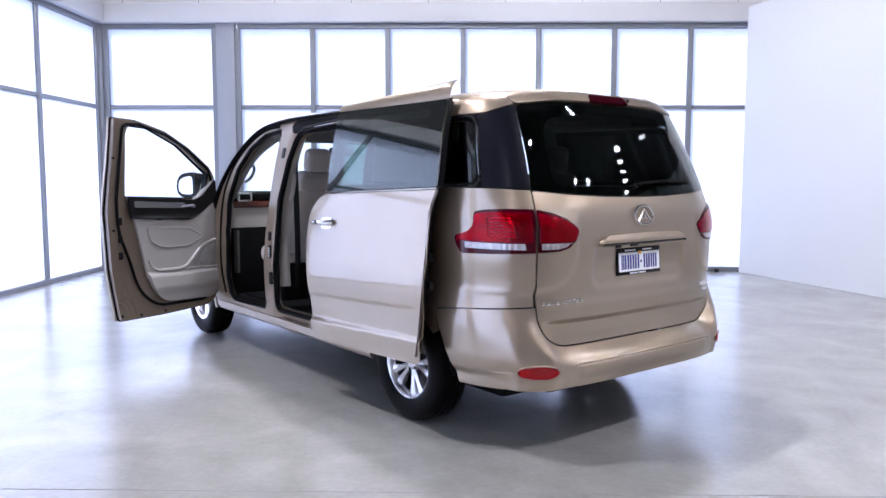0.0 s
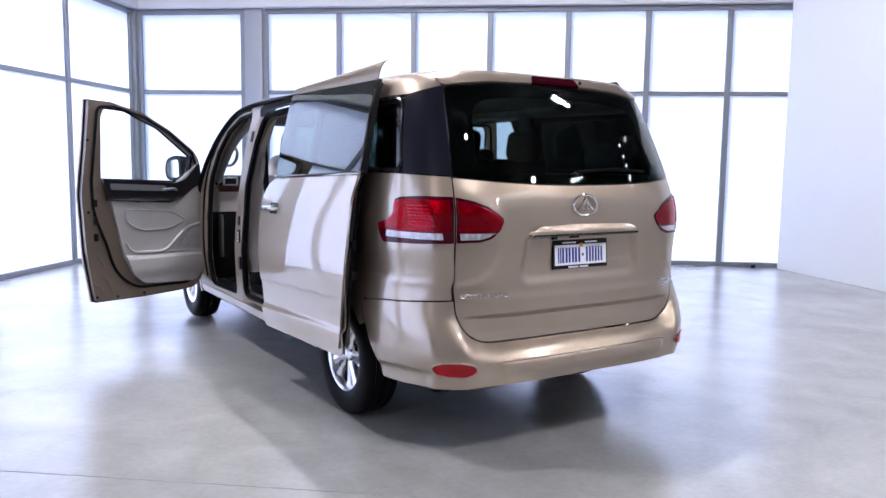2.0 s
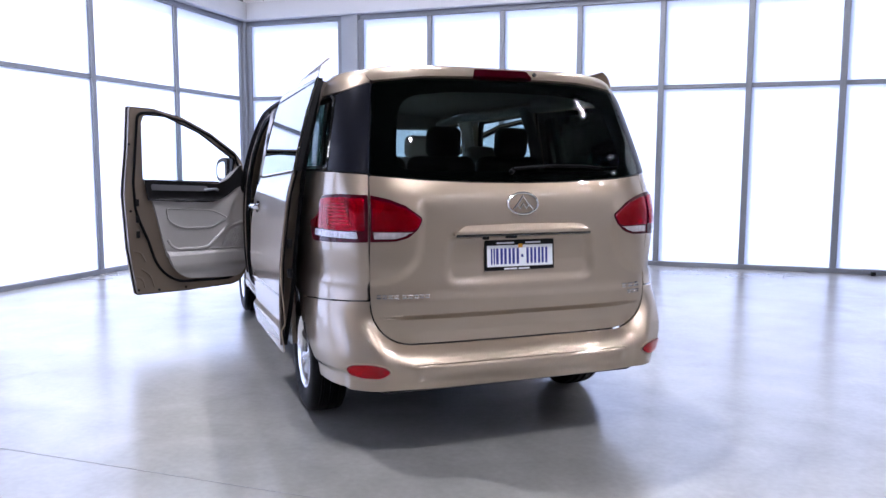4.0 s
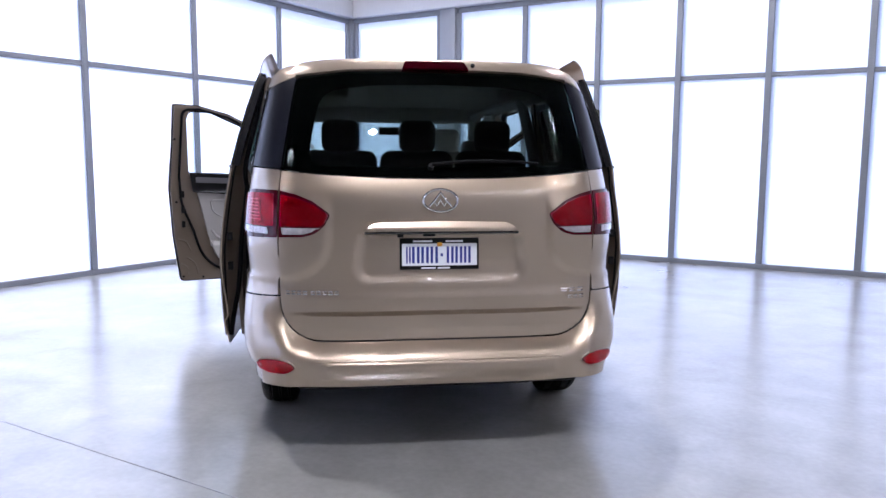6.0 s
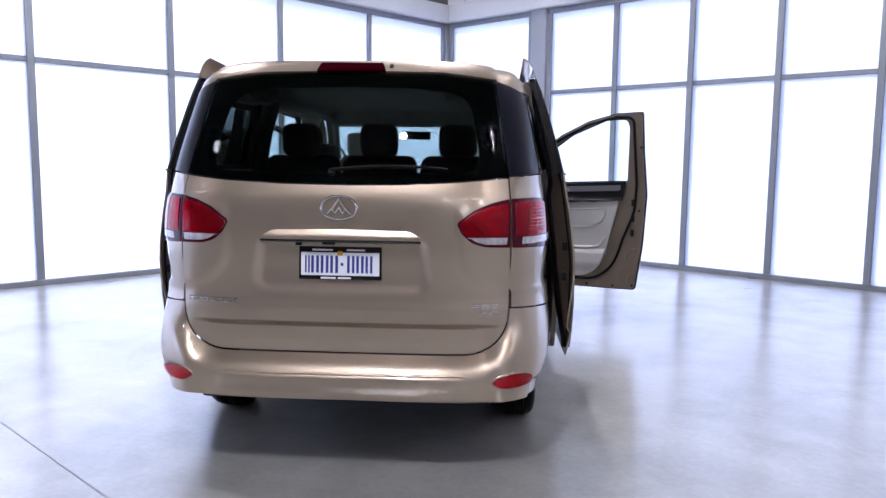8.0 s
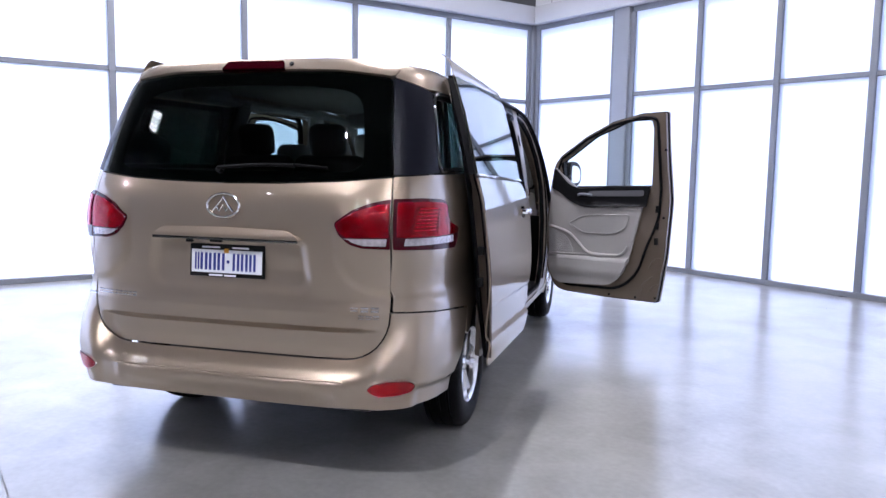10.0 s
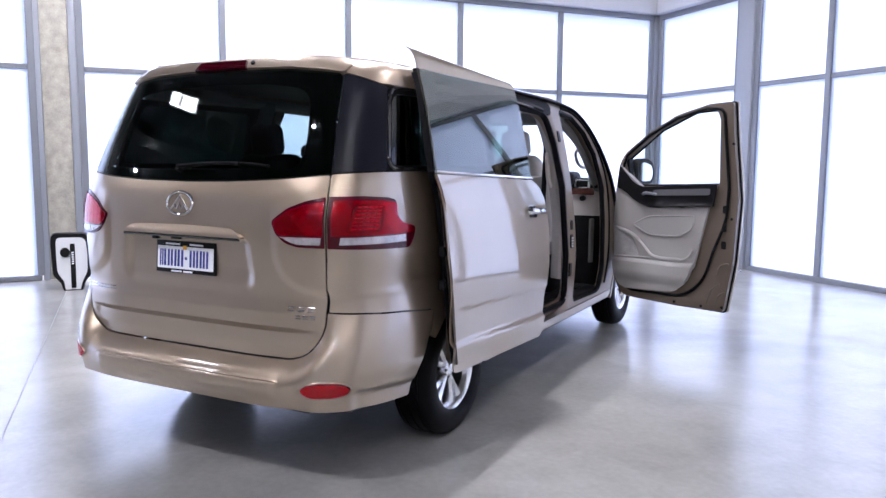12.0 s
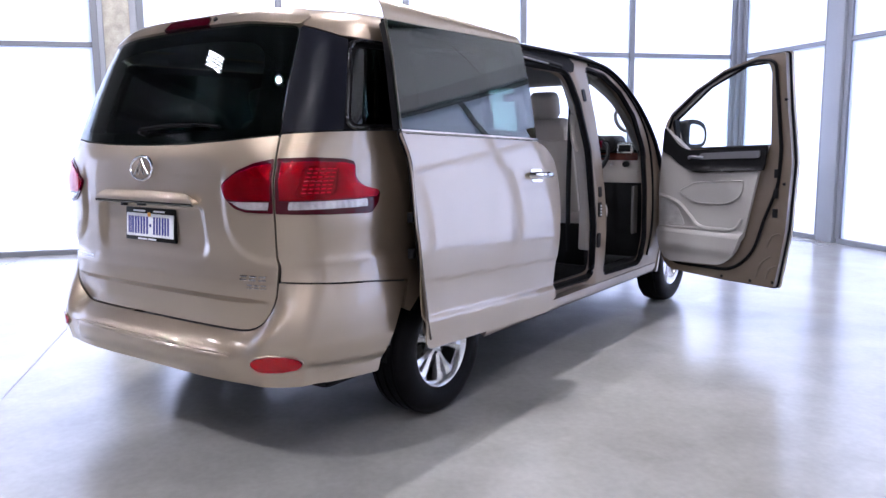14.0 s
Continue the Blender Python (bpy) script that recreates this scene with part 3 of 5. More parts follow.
# lamps and fittings of the tail
for sg in (1, -1):
    side = Vector((sg, -1, 0))
    inner = ring(sided([(0.53, 1.20, 0.02), (0.62, 1.262), (0.70, 1.292), (0.789, 1.310, 0.006), (0.781, 1.088, 0.006), (0.66, 1.092), (0.60, 1.108, 0.02), (0.555, 1.150)], sg))
    outer = ring(sided([(0.802, 1.311, 0.006), (0.95, 1.314), (1.09, 1.306), (1.146, 1.293, 0.02), (1.148, 1.232, 0.03), (1.19, 1.190, 0.03), (1.295, 1.163, 0.02), (1.275, 1.115), (1.232, 1.072, 0.02), (1.0, 1.079), (0.793, 1.087, 0.006)], sg))
    lamps = {}
    for nm, line in (("inner_tail_lamp", inner), ("outer_tail_lamp", outer)):
        mid = Vector((sum(p[0] for p in line) / len(line), sum(p[1] for p in line) / len(line)))
        lamp = part(nm, sheet(line, lambda s, z: tail(s, z, 0.006), 0.03, out=side, thick=0.02), RED_DARK, van, "dark red lamp housing with chrome rim")
        lamps[nm] = lamp
        lens = [Vector((mid.x + (p.x - mid.x) * 0.94, mid.y + (p.y - mid.y) * 0.86)) for p in (Vector(q) for q in line)]
        red = [Vector((p.x, max(p.y, 1.141))) for p in lens]
        clear = [Vector((sg * min(1.205, abs(mid.x + (p.x - mid.x) * 0.88)), min(max(p.y, 1.103), 1.135))) for p in lens]

        def tidy(pts):
            out_pts = []
            for p in pts:
                if not out_pts or (p - out_pts[-1]).length > 1e-3:
                    out_pts.append(p)
            flat = [p for i, p in enumerate(out_pts) if not (abs(p.y - out_pts[i - 1].y) < 1e-6 and abs(p.y - out_pts[(i + 1) % len(out_pts)].y) < 1e-6)]
            return flat

        def bowl(s, z):
            """The pressed cells of the reflector behind the lens."""
            return tail(s, z, 0.0085 + 0.0006 * math.sin(s * 150) * math.sin(z * 130) + 0.0012 * math.sin(s * 41 + z * 37))

        part("reflector_bowl", sheet(tidy(red), bowl, 0.009, out=side), BOWL, lamp, "faceted bright reflector behind the lens")
        part("red_lens", sheet(tidy(red), lambda s, z: tail(s, z, 0.0135), 0.025, out=side), RED_GLASS, lamp, "glossy crimson lens")
        part("clear_bowl", sheet(tidy(clear), lambda s, z: tail(s, z, 0.008 + 0.0015 * math.sin(s * 210)), 0.008, out=side), LENS, lamp, "bright fluted reflector")
        part("clear_lens", sheet(tidy(clear), lambda s, z: tail(s, z, 0.0125), 0.025, out=side), CLEAR_LENS, lamp, "clear reversing and indicator lens")
    # stacked light-guide dashes inside the outer lens, and dividers of the lens fields
    bm = bmesh.new()
    for i in range(7):
        for k in range(5):
            z, s = 1.170 + 0.016 * i, 0.90 + 0.005 * i + 0.026 * k
            add_tube(bm, [tail(sg * (s + e), z, 0.0105) for e in (0.0, 0.009, 0.018)], 0.0028, 5)
    part("light_guides", bm, GUIDE, lamps["outer_tail_lamp"], "rows of small light guides")
    bm = bmesh.new()
    for i in range(5):
        for k in range(4):
            z, s = 1.165 + 0.017 * i, 0.685 + 0.022 * k
            add_tube(bm, [tail(sg * (s + e), z, 0.0105) for e in (0.0, 0.006, 0.012)], 0.0022, 5)
    part("light_guides", bm, BOWL, lamps["inner_tail_lamp"], "rows of small light guides")
    rim = [(0.885, 1.158), (0.895, 1.20), (0.92, 1.270), (1.045, 1.268), (1.055, 1.245), (1.03, 1.162)]
    part("lamp_divider", tube(curve_points([tail(sg * a, b, 0.0105) for a, b in rim], True), 0.0018, 5, True), RED_DARK, lamps["outer_tail_lamp"], "dark red inner rib")
    # lower reflector in a shallow painted rim
    refl = ring(sided([(0.705, 0.468, 0.02), (0.735, 0.497, 0.02), (0.80, 0.508), (0.90, 0.505, 0.03), (0.945, 0.480, 0.03), (0.93, 0.447, 0.02), (0.86, 0.436), (0.76, 0.436, 0.03)], sg))
    cup = part("reflector", sheet(refl, lambda s, z: tail(s, z, 0.004), 0.025, out=side, thick=0.015), RED_DARK, bumper, "red rear reflector in a dark rim")
    eye = [Vector((sg * 0.823 + (p.x - sg * 0.823) * 0.93, 0.471 + (p.y - 0.471) * 0.86)) for p in refl]
    part("reflector_bowl", sheet(eye, lambda s, z: tail(s, z, 0.0075 + 0.0012 * math.sin(s * 190) * math.sin(z * 210)), 0.008, out=side), BOWL, cup, "prismatic bright backing")
    part("reflector_lens", sheet(eye, lambda s, z: tail(s, z, 0.0115), 0.025, out=side), RED_COVER, cup, "glossy red lens")
    rim = [tail(p.x, p.y, 0.004) for p in refl]
    part("reflector_rim", tube(rim, 0.004, 6, True), PAINT, bumper)

part("garnish", sheet(ring(mirrored([(0, 1.114), (0.371, 1.112, 0.008), (0.377, 1.121, 0.01), (0.325, 1.162, 0.03), (0, 1.168)])), lambda s, z: tail(s, z, 0.032 - 0.62 * max(0, z - 1.138)), 0.011, out=REARWARD, thick=0.03), PAINT, tailgate, "raised handle bar over the number plate")
# Chrome strip in gloss black: the dark floor's reflection is put into the colour.
part("chrome_strip", tube([tail(0.369 * k / 10, 1.113, 0.030) for k in range(-10, 11)], 0.007, 6), DARK, tailgate, "chrome strip under the handle bar, its dark reflection painted in")
bm = box((-0.09, 0.296, 1.092), (-0.03, 0.315, 1.106), 0.003)
part("plate_lamp", bm, BLACK, tailgate)
part("camera_pod", box((-0.215, 0.292, 1.088), (-0.185, 0.315, 1.102), 0.003), BLACK, tailgate)

# third brake light and washer nozzle
part("brake_light", sheet(ring([(-0.195, 1.903), (-0.185, 1.940, 0.01), (0.185, 1.940, 0.01), (0.195, 1.903)]), lambda s, z: tail(s, z, 0.020), 0.03, out=REARWARD, thick=0.02), BRAKE_RED, tailgate, "dark red high-level brake light")
part("washer_nozzle", tube([tail(0.232, 1.927, 0.006), tail(0.232, 1.927, 0.020)], 0.011, 10), BLACK, tailgate)

# wiper
wiper = part("wiper_arm", tube([tail(-0.05 + 0.03 * k, 1.425 + 0.016 * math.sin(k * 0.17), 0.035) for k in range(14)], 0.009, 6), WIPER, tailgate)
part("wiper_blade", tube([tail(0.02 + 0.025 * k, 1.436 + 0.014 * math.sin(k * 0.16), 0.016) for k in range(20)], 0.010, 6, False, 0.7), WIPER, tailgate)
part("wiper_pivot", tube([tail(-0.05, 1.42, 0.0), tail(-0.05, 1.42, 0.035)], 0.013, 12), BLACK, tailgate)

# oval badge: chrome ring with a plain triangle pair
bm = bmesh.new()
add_tube(bm, [tail(-0.008 + 0.083 * math.cos(a), 1.264 + 0.052 * math.sin(a), 0.012) for a in (2 * math.pi * k / 40 for k in range(40))], 0.0065, 8, True)
for pts in ([(-0.062, 1.237), (-0.030, 1.272), (-0.008, 1.302), (0.014, 1.272), (0.046, 1.237)], [(-0.040, 1.262), (-0.026, 1.240), (-0.008, 1.266), (0.010, 1.240), (0.024, 1.262)]):
    add_tube(bm, [tail(*p, 0.014) for p in pts], 0.0055, 6)
part("badge", bm, CHROME, tailgate, "oval chrome badge with a plain peaked shape")
# raised chrome lettering, as plain bars
def letter_bars(places):
    bm = bmesh.new()
    for s, z, w, h in places:
        for e in (0.22, 0.78):
            add_tube(bm, [tail(s, z + h * e, 0.002), tail(s + w, z + h * e, 0.002)], h * 0.17, 4)
    part("lettering", bm, CHROME, tailgate, "small raised chrome lettering as plain bars")


letter_bars([(-0.745 + 0.028 * k + (0.010 if k > 3 else 0), 0.810, 0.021, 0.024) for k in range(9)])
letter_bars([(0.60 + 0.046 * k, 0.802, 0.034, 0.026) for k in range(3)])
letter_bars([(0.637 + 0.033 * k, 0.768, 0.026, 0.022) for k in range(3)])

# number plate in a black holder; characters as bars
BLUE = material("blue_print", (0.02, 0.03, 0.22), 0.5)
PLATE = material("plate_white", (0.78, 0.8, 0.85), 0.4, 0, (5, 90, 0.03))
GOLD = material("plate_emblem_yellow", (0.75, 0.35, 0.03), 0.5)
M = pose(-0.008, 0.310, 1.006, -4, 0, 0)
plate = part("number_plate", box((-0.194, -0.004, -0.077), (0.194, 0.010, 0.077), 0.004, 2, M), BLACK, tailgate, "white number plate with blue bars in a black holder")
part("plate_face", box((-0.184, -0.007, -0.058), (0.184, -0.003, 0.050), 0.002, 1, M), PLATE, plate)
for k, w in enumerate((0.022, 0.036, 0.036, 0.036, 0.012, 0.034, 0.034, 0.032)):
    x0 = (-0.172, -0.143, -0.098, -0.053, -0.004, 0.026, 0.069, 0.112)[k] + 0.008
    if k == 4:
        part("plate_bar", box((x0, -0.0095, -0.012), (x0 + w, -0.0065, 0.002), m=M), BLUE, plate)
    else:
        for e in (0.0, 0.66):
            part("plate_bar", box((x0 + w * e, -0.0095, -0.045), (x0 + w * (e + 0.34), -0.0065, 0.035), m=M), BLUE, plate)
part("plate_emblem", box((-0.012, -0.0095, 0.036), (0.012, -0.0065, 0.056), 0.002, 1, M), GOLD, plate)
for a, b, z in ((-0.13, -0.035, 0.061), (0.03, 0.115, 0.061), (-0.09, -0.02, -0.069), (-0.01, 0.05, -0.069)):
    part("holder_print", box((a, -0.0065, z - 0.004), (b, -0.0035, z + 0.004), m=M), PLATE, plate)
# ---------------------------------------------------------------- body sides
ARCH = [(1.30 + 0.395 * math.cos(a), 0.36 + 0.395 * math.sin(a)) for a in (math.pi * k / 18 for k in range(19))]
S_ARCH = [(at_y(y), z) for y, z in ARCH]
SEAL = RUBBER
for sg in (1, -1):
    side = Vector((sg, 0, 0))
    quarter = ring(sided([(0.790, 0.806, 0.01), (0.95, 0.799), (1.2, 0.779), (1.447, 0.749), (1.43, 0.62), (at_y(0.98), 0.60)] + [p for p in reversed(S_ARCH) if 0.6 < p[1]][1:-1] + [(at_y(1.66), 0.52), (at_y(1.69), 0.36), (at_y(1.76), 0.33), (at_y(1.78), 1.0), (at_y(1.78), 1.418), (1.3, 1.421), (1.0, 1.418), (0.801, 1.408, 0.01), (0.80, 1.31), (0.79, 1.09)], sg))

    def crease(s, z):
        p = tail(s, z)
        k = step01((z - 0.874) / 0.018) * step01((1.06 - z) / 0.14)
        return Vector((p.x - sg * 0.013 * k, p.y + 0.013 * k * step01(1.0 - abs(s) + 0.3), p.z))

    part("quarter_panel", sheet(quarter, crease, 0.022, out=side, thick=0.02), PAINT, van)
    dark = ring(sided([(0.801, 1.414, 0.008), (1.0, 1.424), (1.075, 1.427), (1.065, 1.60), (1.05, 1.812), (1.0, 1.822), (0.80, 1.868, 0.02), (0.796, 1.6)], sg))
    part("corner_glass", sheet(dark, lambda s, z: tail(s, z, 0.003), 0.05, out=side, thick=0.01), DPILLAR, van, "smoked wrap-around glass panel at the rear corner")
    rail = ring(sided([(0.808, 1.871, 0.01), (1.0, 1.828), (1.3, 1.82), (at_y(1.78), 1.83), (at_y(1.78), 1.930), (1.3, 1.934), (1.0, 1.937), (0.845, 1.934)], sg))
    part("roof_rail", sheet(rail, lambda s, z: tail(s, z, 0.002), 0.04, out=side, thick=0.02), PAINT, van)
    qf = ring(sided([(1.08, 1.427, 0.02), (at_y(1.78), 1.424), (at_y(1.78), 1.828), (1.06, 1.815, 0.03)], sg))
    qh = ring(sided([(1.118, 1.452, 0.05), (at_y(1.70), 1.452, 0.05), (at_y(1.70), 1.79, 0.06), (1.105, 1.787, 0.07)], sg))
    part("quarter_window_frame", sheet(qf, lambda s, z: tail(s, z, -0.012), 0.05, [qh], side, 0.02), RUBBER, van, "black frame of the rear side window")
    part("quarter_window_rubber", tube([tail(p.x, p.y, 0.002) for p in ring(sided([(1.086, 1.433, 0.06), (at_y(1.77), 1.430, 0.06), (at_y(1.77), 1.822, 0.06), (1.066, 1.809, 0.07)], sg))], 0.009, 6, True), DARK, van, "glossy black rubber round the rear side window")
    part("quarter_window", sheet(qh, lambda s, z: tail(s, z, -0.018), 0.08, out=side, thick=0.004), QUARTER_TINT, van, "privacy glass of the rear side window")

    # door-opening frame: sill, pillars and cant rail as one pressing
    shell = ring([(1.785, 0.385), (4.22, 0.385), (4.26, 0.5), (4.30, 0.9), (4.30, 1.18), (4.14, 1.40), (3.94, 1.60), (3.68, 1.775), (3.42, 1.875), (3.2, 1.91), (2.7, 1.925), (1.785, 1.928)])
    slide_hole = ring([(1.80, 0.46), (3.035, 0.445, 0.09), (3.02, 0.8), (2.965, 1.30), (2.895, 1.60), (2.80, 1.815, 0.10), (1.80, 1.825)])
    front_hole = ring([(3.20, 0.43, 0.05), (3.90, 0.415, 0.12), (3.955, 0.62, 0.05), (3.93, 1.0), (3.915, 1.30, 0.06), (3.80, 1.545), (3.60, 1.715), (3.36, 1.815), (3.06, 1.842, 0.05), (3.11, 1.30), (3.19, 0.8)])

    def fl(y, z):
        """The pillar's rear half turns in towards the sliding doorway."""
        turn = lerp_table([(0.45, 3.09), (0.8, 3.075), (1.3, 3.01), (1.6, 2.955), (1.82, 2.90)], z) - y
        return flank(y, z, sg, -0.012 - (0.05 * step01(turn / 0.13) if y > 2.5 and z < 1.85 else 0.0))

    part("side_frame", sheet(shell, fl, 0.03, [slide_hole, front_hole], side, 0.045), FRAME_SHADE, van, "painted pillars and frame round the open doorways")
    part("door_seal", tube([flank(p.x, p.y, sg, -0.03) for p in slide_hole], 0.023, 6, True), SEAL, van, "black rubber seal round the sliding doorway")
    part("door_seal", tube([flank(p.x, p.y, sg, -0.03) for p in front_hole], 0.021, 6, True), SEAL, van, "black rubber seal round the front doorway")
    part("pillar_moulding", tube(curve_points([flank(y, z, sg, -0.002) for y, z in ((4.215, 1.10), (4.115, 1.33), (3.915, 1.565), (3.655, 1.752), (3.41, 1.858), (3.15, 1.896), (2.85, 1.912), (2.4, 1.920), (1.9, 1.922))]), 0.024, 8, False, 0.6), RUBBER, van, "black drip moulding along the pillar and roof edge")
    part("pillar_seal", tube(curve_points([flank(y, z, sg, -0.010) for y, z in ((3.12, 1.868), (3.36, 1.848), (3.61, 1.755), (3.84, 1.59), (3.985, 1.37), (4.03, 1.10), (4.045, 0.72), (3.99, 0.47))]), 0.011, 6), SEAL, van, "black door seal along the front pillar")
    # upper slide track
    # A black sheet stands in for the shaded recess behind the slide rails.
    cover = ring([(1.80, 1.828), (2.70, 1.822), (2.86, 1.80, 0.03), (2.90, 1.86), (2.85, 1.90), (1.80, 1.905)])
    part("track_recess_sheet", sheet(cover, lambda y, z: flank(y, z, sg, -0.006), 0.06, out=side, thick=0.01), RUBBER, van, "black sheet standing for the dark slide track recess")
    part("slide_track", tube([flank(1.5 + 0.13 * k, 1.878 - 0.0006 * k * k, sg, 0.004) for k in range(10)], 0.02, 6, False, 0.8), BLACK, van, "black upper slide track above the doorway")
    part("track_rail", tube([flank(1.8 + 0.1 * k, 1.862 - 0.0005 * k * k, sg, 0.012) for k in range(8)], 0.008, 6), ALLOY, van, "bright metal slide rail")
    # pillar latch, switch and striker
    for z, h, m in ((1.02, 0.035, BLACK), (0.90, 0.05, BLACK), (0.69, 0.05, BLACK), (1.66, 0.04, BLACK)):
        y = 3.02 + (0.06 if z < 1.2 else -0.05)
        part("pillar_fitting", sheet(ring([(y - 0.025, z - h, 0.015), (y + 0.02, z - h, 0.015), (y + 0.015, z + h, 0.015), (y - 0.03, z + h, 0.015)]), lambda a, b: flank(a, b, sg, -0.006), 0.03, out=side, thick=0.01), m, van)
    bm = bmesh.new()
    for k in range(4):
        add_tube(bm, [flank(3.07, 0.865 + 0.02 * k, sg, -0.003), flank(3.085, 0.865 + 0.02 * k, sg, -0.003)], 0.006, 5)
    part("striker", bm, PLATE, van, "pale contact pins on the pillar")
    # sill underside and wheel-arch liners
    part("sill", sheet(ring([(1.69, 0.308), (4.18, 0.308), (4.2, 0.382), (1.69, 0.382)]), lambda y, z: flank(y, z, sg, -0.004 - 0.02 * step01((0.325 - z) / 0.03)), 0.05, out=side, thick=0.05), PAINT, van)
    for yc in (1.30, 4.63):
        bm, rows = bmesh.new(), []
        for k in range(21):
            a = math.pi * (k / 20) * 1.02 - 0.03
            rows.append([bm.verts.new((sg * x, yc + 0.40 * math.cos(a), 0.36 + 0.40 * math.sin(a))) for x in (0.62, 0.905)])
        for A, B in zip(rows, rows[1:]):
            bm.faces.new((A[0], A[1], B[1], B[0]))
        inner = [r[0] for r in rows]
        bm.faces.new(inner)
        part("wheel_arch_liner", bm, BLACK, van)

# ---------------------------------------------------------------- roof, screen and front
def roof_point(h, y, drop=0.0):
    """h runs from -1 to 1 across."""
    e = max(0.0, (0.62 + 0.75 - y) / 0.75)
    w = 0.805 * (1 - min(0.999, e) ** 4) ** 0.25
    f = max(0.0, (y - 3.0) / 0.7)
    w *= 1 - 0.10 * f * f
    q = min(1.0, abs(h * w / 0.80) ** 3.5 + e**3.5)
    z = 1.933 + 0.030 * (1 - q) ** 0.5 + 0.026 * (1 - h**6) - 0.085 * f * f - drop
    return Vector((h * w, y, z))


def grid(nu, nv, fn, flip=False):
    bm = bmesh.new()
    V = [[bm.verts.new(fn(i / nu, j / nv)) for j in range(nv + 1)] for i in range(nu + 1)]
    for i in range(nu):
        for j in range(nv):
            q = (V[i][j], V[i + 1][j], V[i + 1][j + 1], V[i][j + 1])
            bm.faces.new(q[::-1] if flip else q)
    return bm


part("roof", thicken(grid(28, 60, lambda a, b: roof_point(2 * a - 1, 0.625 + 3.0 * b**1.2)), 0.015), PAINT, van)
part("headliner", grid(20, 30, lambda a, b: roof_point((2 * a - 1) * 0.97, 0.72 + 2.8 * b, 0.05), True), LINER, van, "pale grey cloth headliner")


def screen(a, b):
    h = 2 * a - 1
    w = 0.80 - 0.10 * b
    return Vector((h * w, 4.42 - 0.86 * b - 0.16 * h * h * (1 - 0.5 * b) + 0.06 * math.sin(math.pi * b), 1.13 + 0.72 * b + 0.045 * (1 - h * h) * b))


part("windscreen", thicken(grid(16, 12, screen), 0.006), CLEAR, van, "clear windscreen glass")
for sg in (1, -1):
    part("a_pillar", tube(curve_points([(sg * 0.85, 4.40, 1.08), (sg * 0.845, 4.16, 1.34), (sg * 0.815, 3.90, 1.58), (sg * 0.775, 3.62, 1.78), (sg * 0.74, 3.36, 1.895)]), 0.036, 10, False, 0.8), JAMB_SHADE, van)


def nose(s, z):
    x, d = plan(abs(s))
    w = smooth_table(WIDTH, z) / WREF
    f = step01(1 - d / 1.1)
    t = smooth_table([(0.2, 0.10), (0.35, 0.02), (0.55, 0.0), (0.75, 0.02), (0.95, 0.10), (1.15, 0.3)], z)
    return Vector((math.copysign(x * w * 0.995, s), 5.36 - d - t * f, z))


F_ARCH = [(TOTAL - DEEP + 5.36 - (4.63 + 0.395 * math.cos(a)), 0.36 + 0.395 * math.sin(a)) for a in (math.pi * k / 16 for k in range(17))]
half = [(0, 0.2), (1.0, 0.2), (F_ARCH[0][0], 0.30)] + F_ARCH + [(F_ARCH[-1][0], 0.30), (1.855, 0.30), (1.835, 0.9), (1.835, 1.10), (1.4, 1.06), (0.9, 1.0), (0, 0.97)]
part("front_body", sheet(ring(mirrored(half)), nose, 0.06, out=(0, 1, 0), thick=0.02), PAINT, van, "painted front bumper and wings")
part("bonnet", thicken(grid(16, 14, lambda a, b: Vector(((2 * a - 1) * (0.93 - 0.10 * b**3), 4.28 + (0.98 - 0.22 * (2 * a - 1) ** 4) * b, 1.135 - 0.16 * b**1.7 + 0.03 * (1 - (2 * a - 1) ** 2)))), 0.012), PAINT, van)

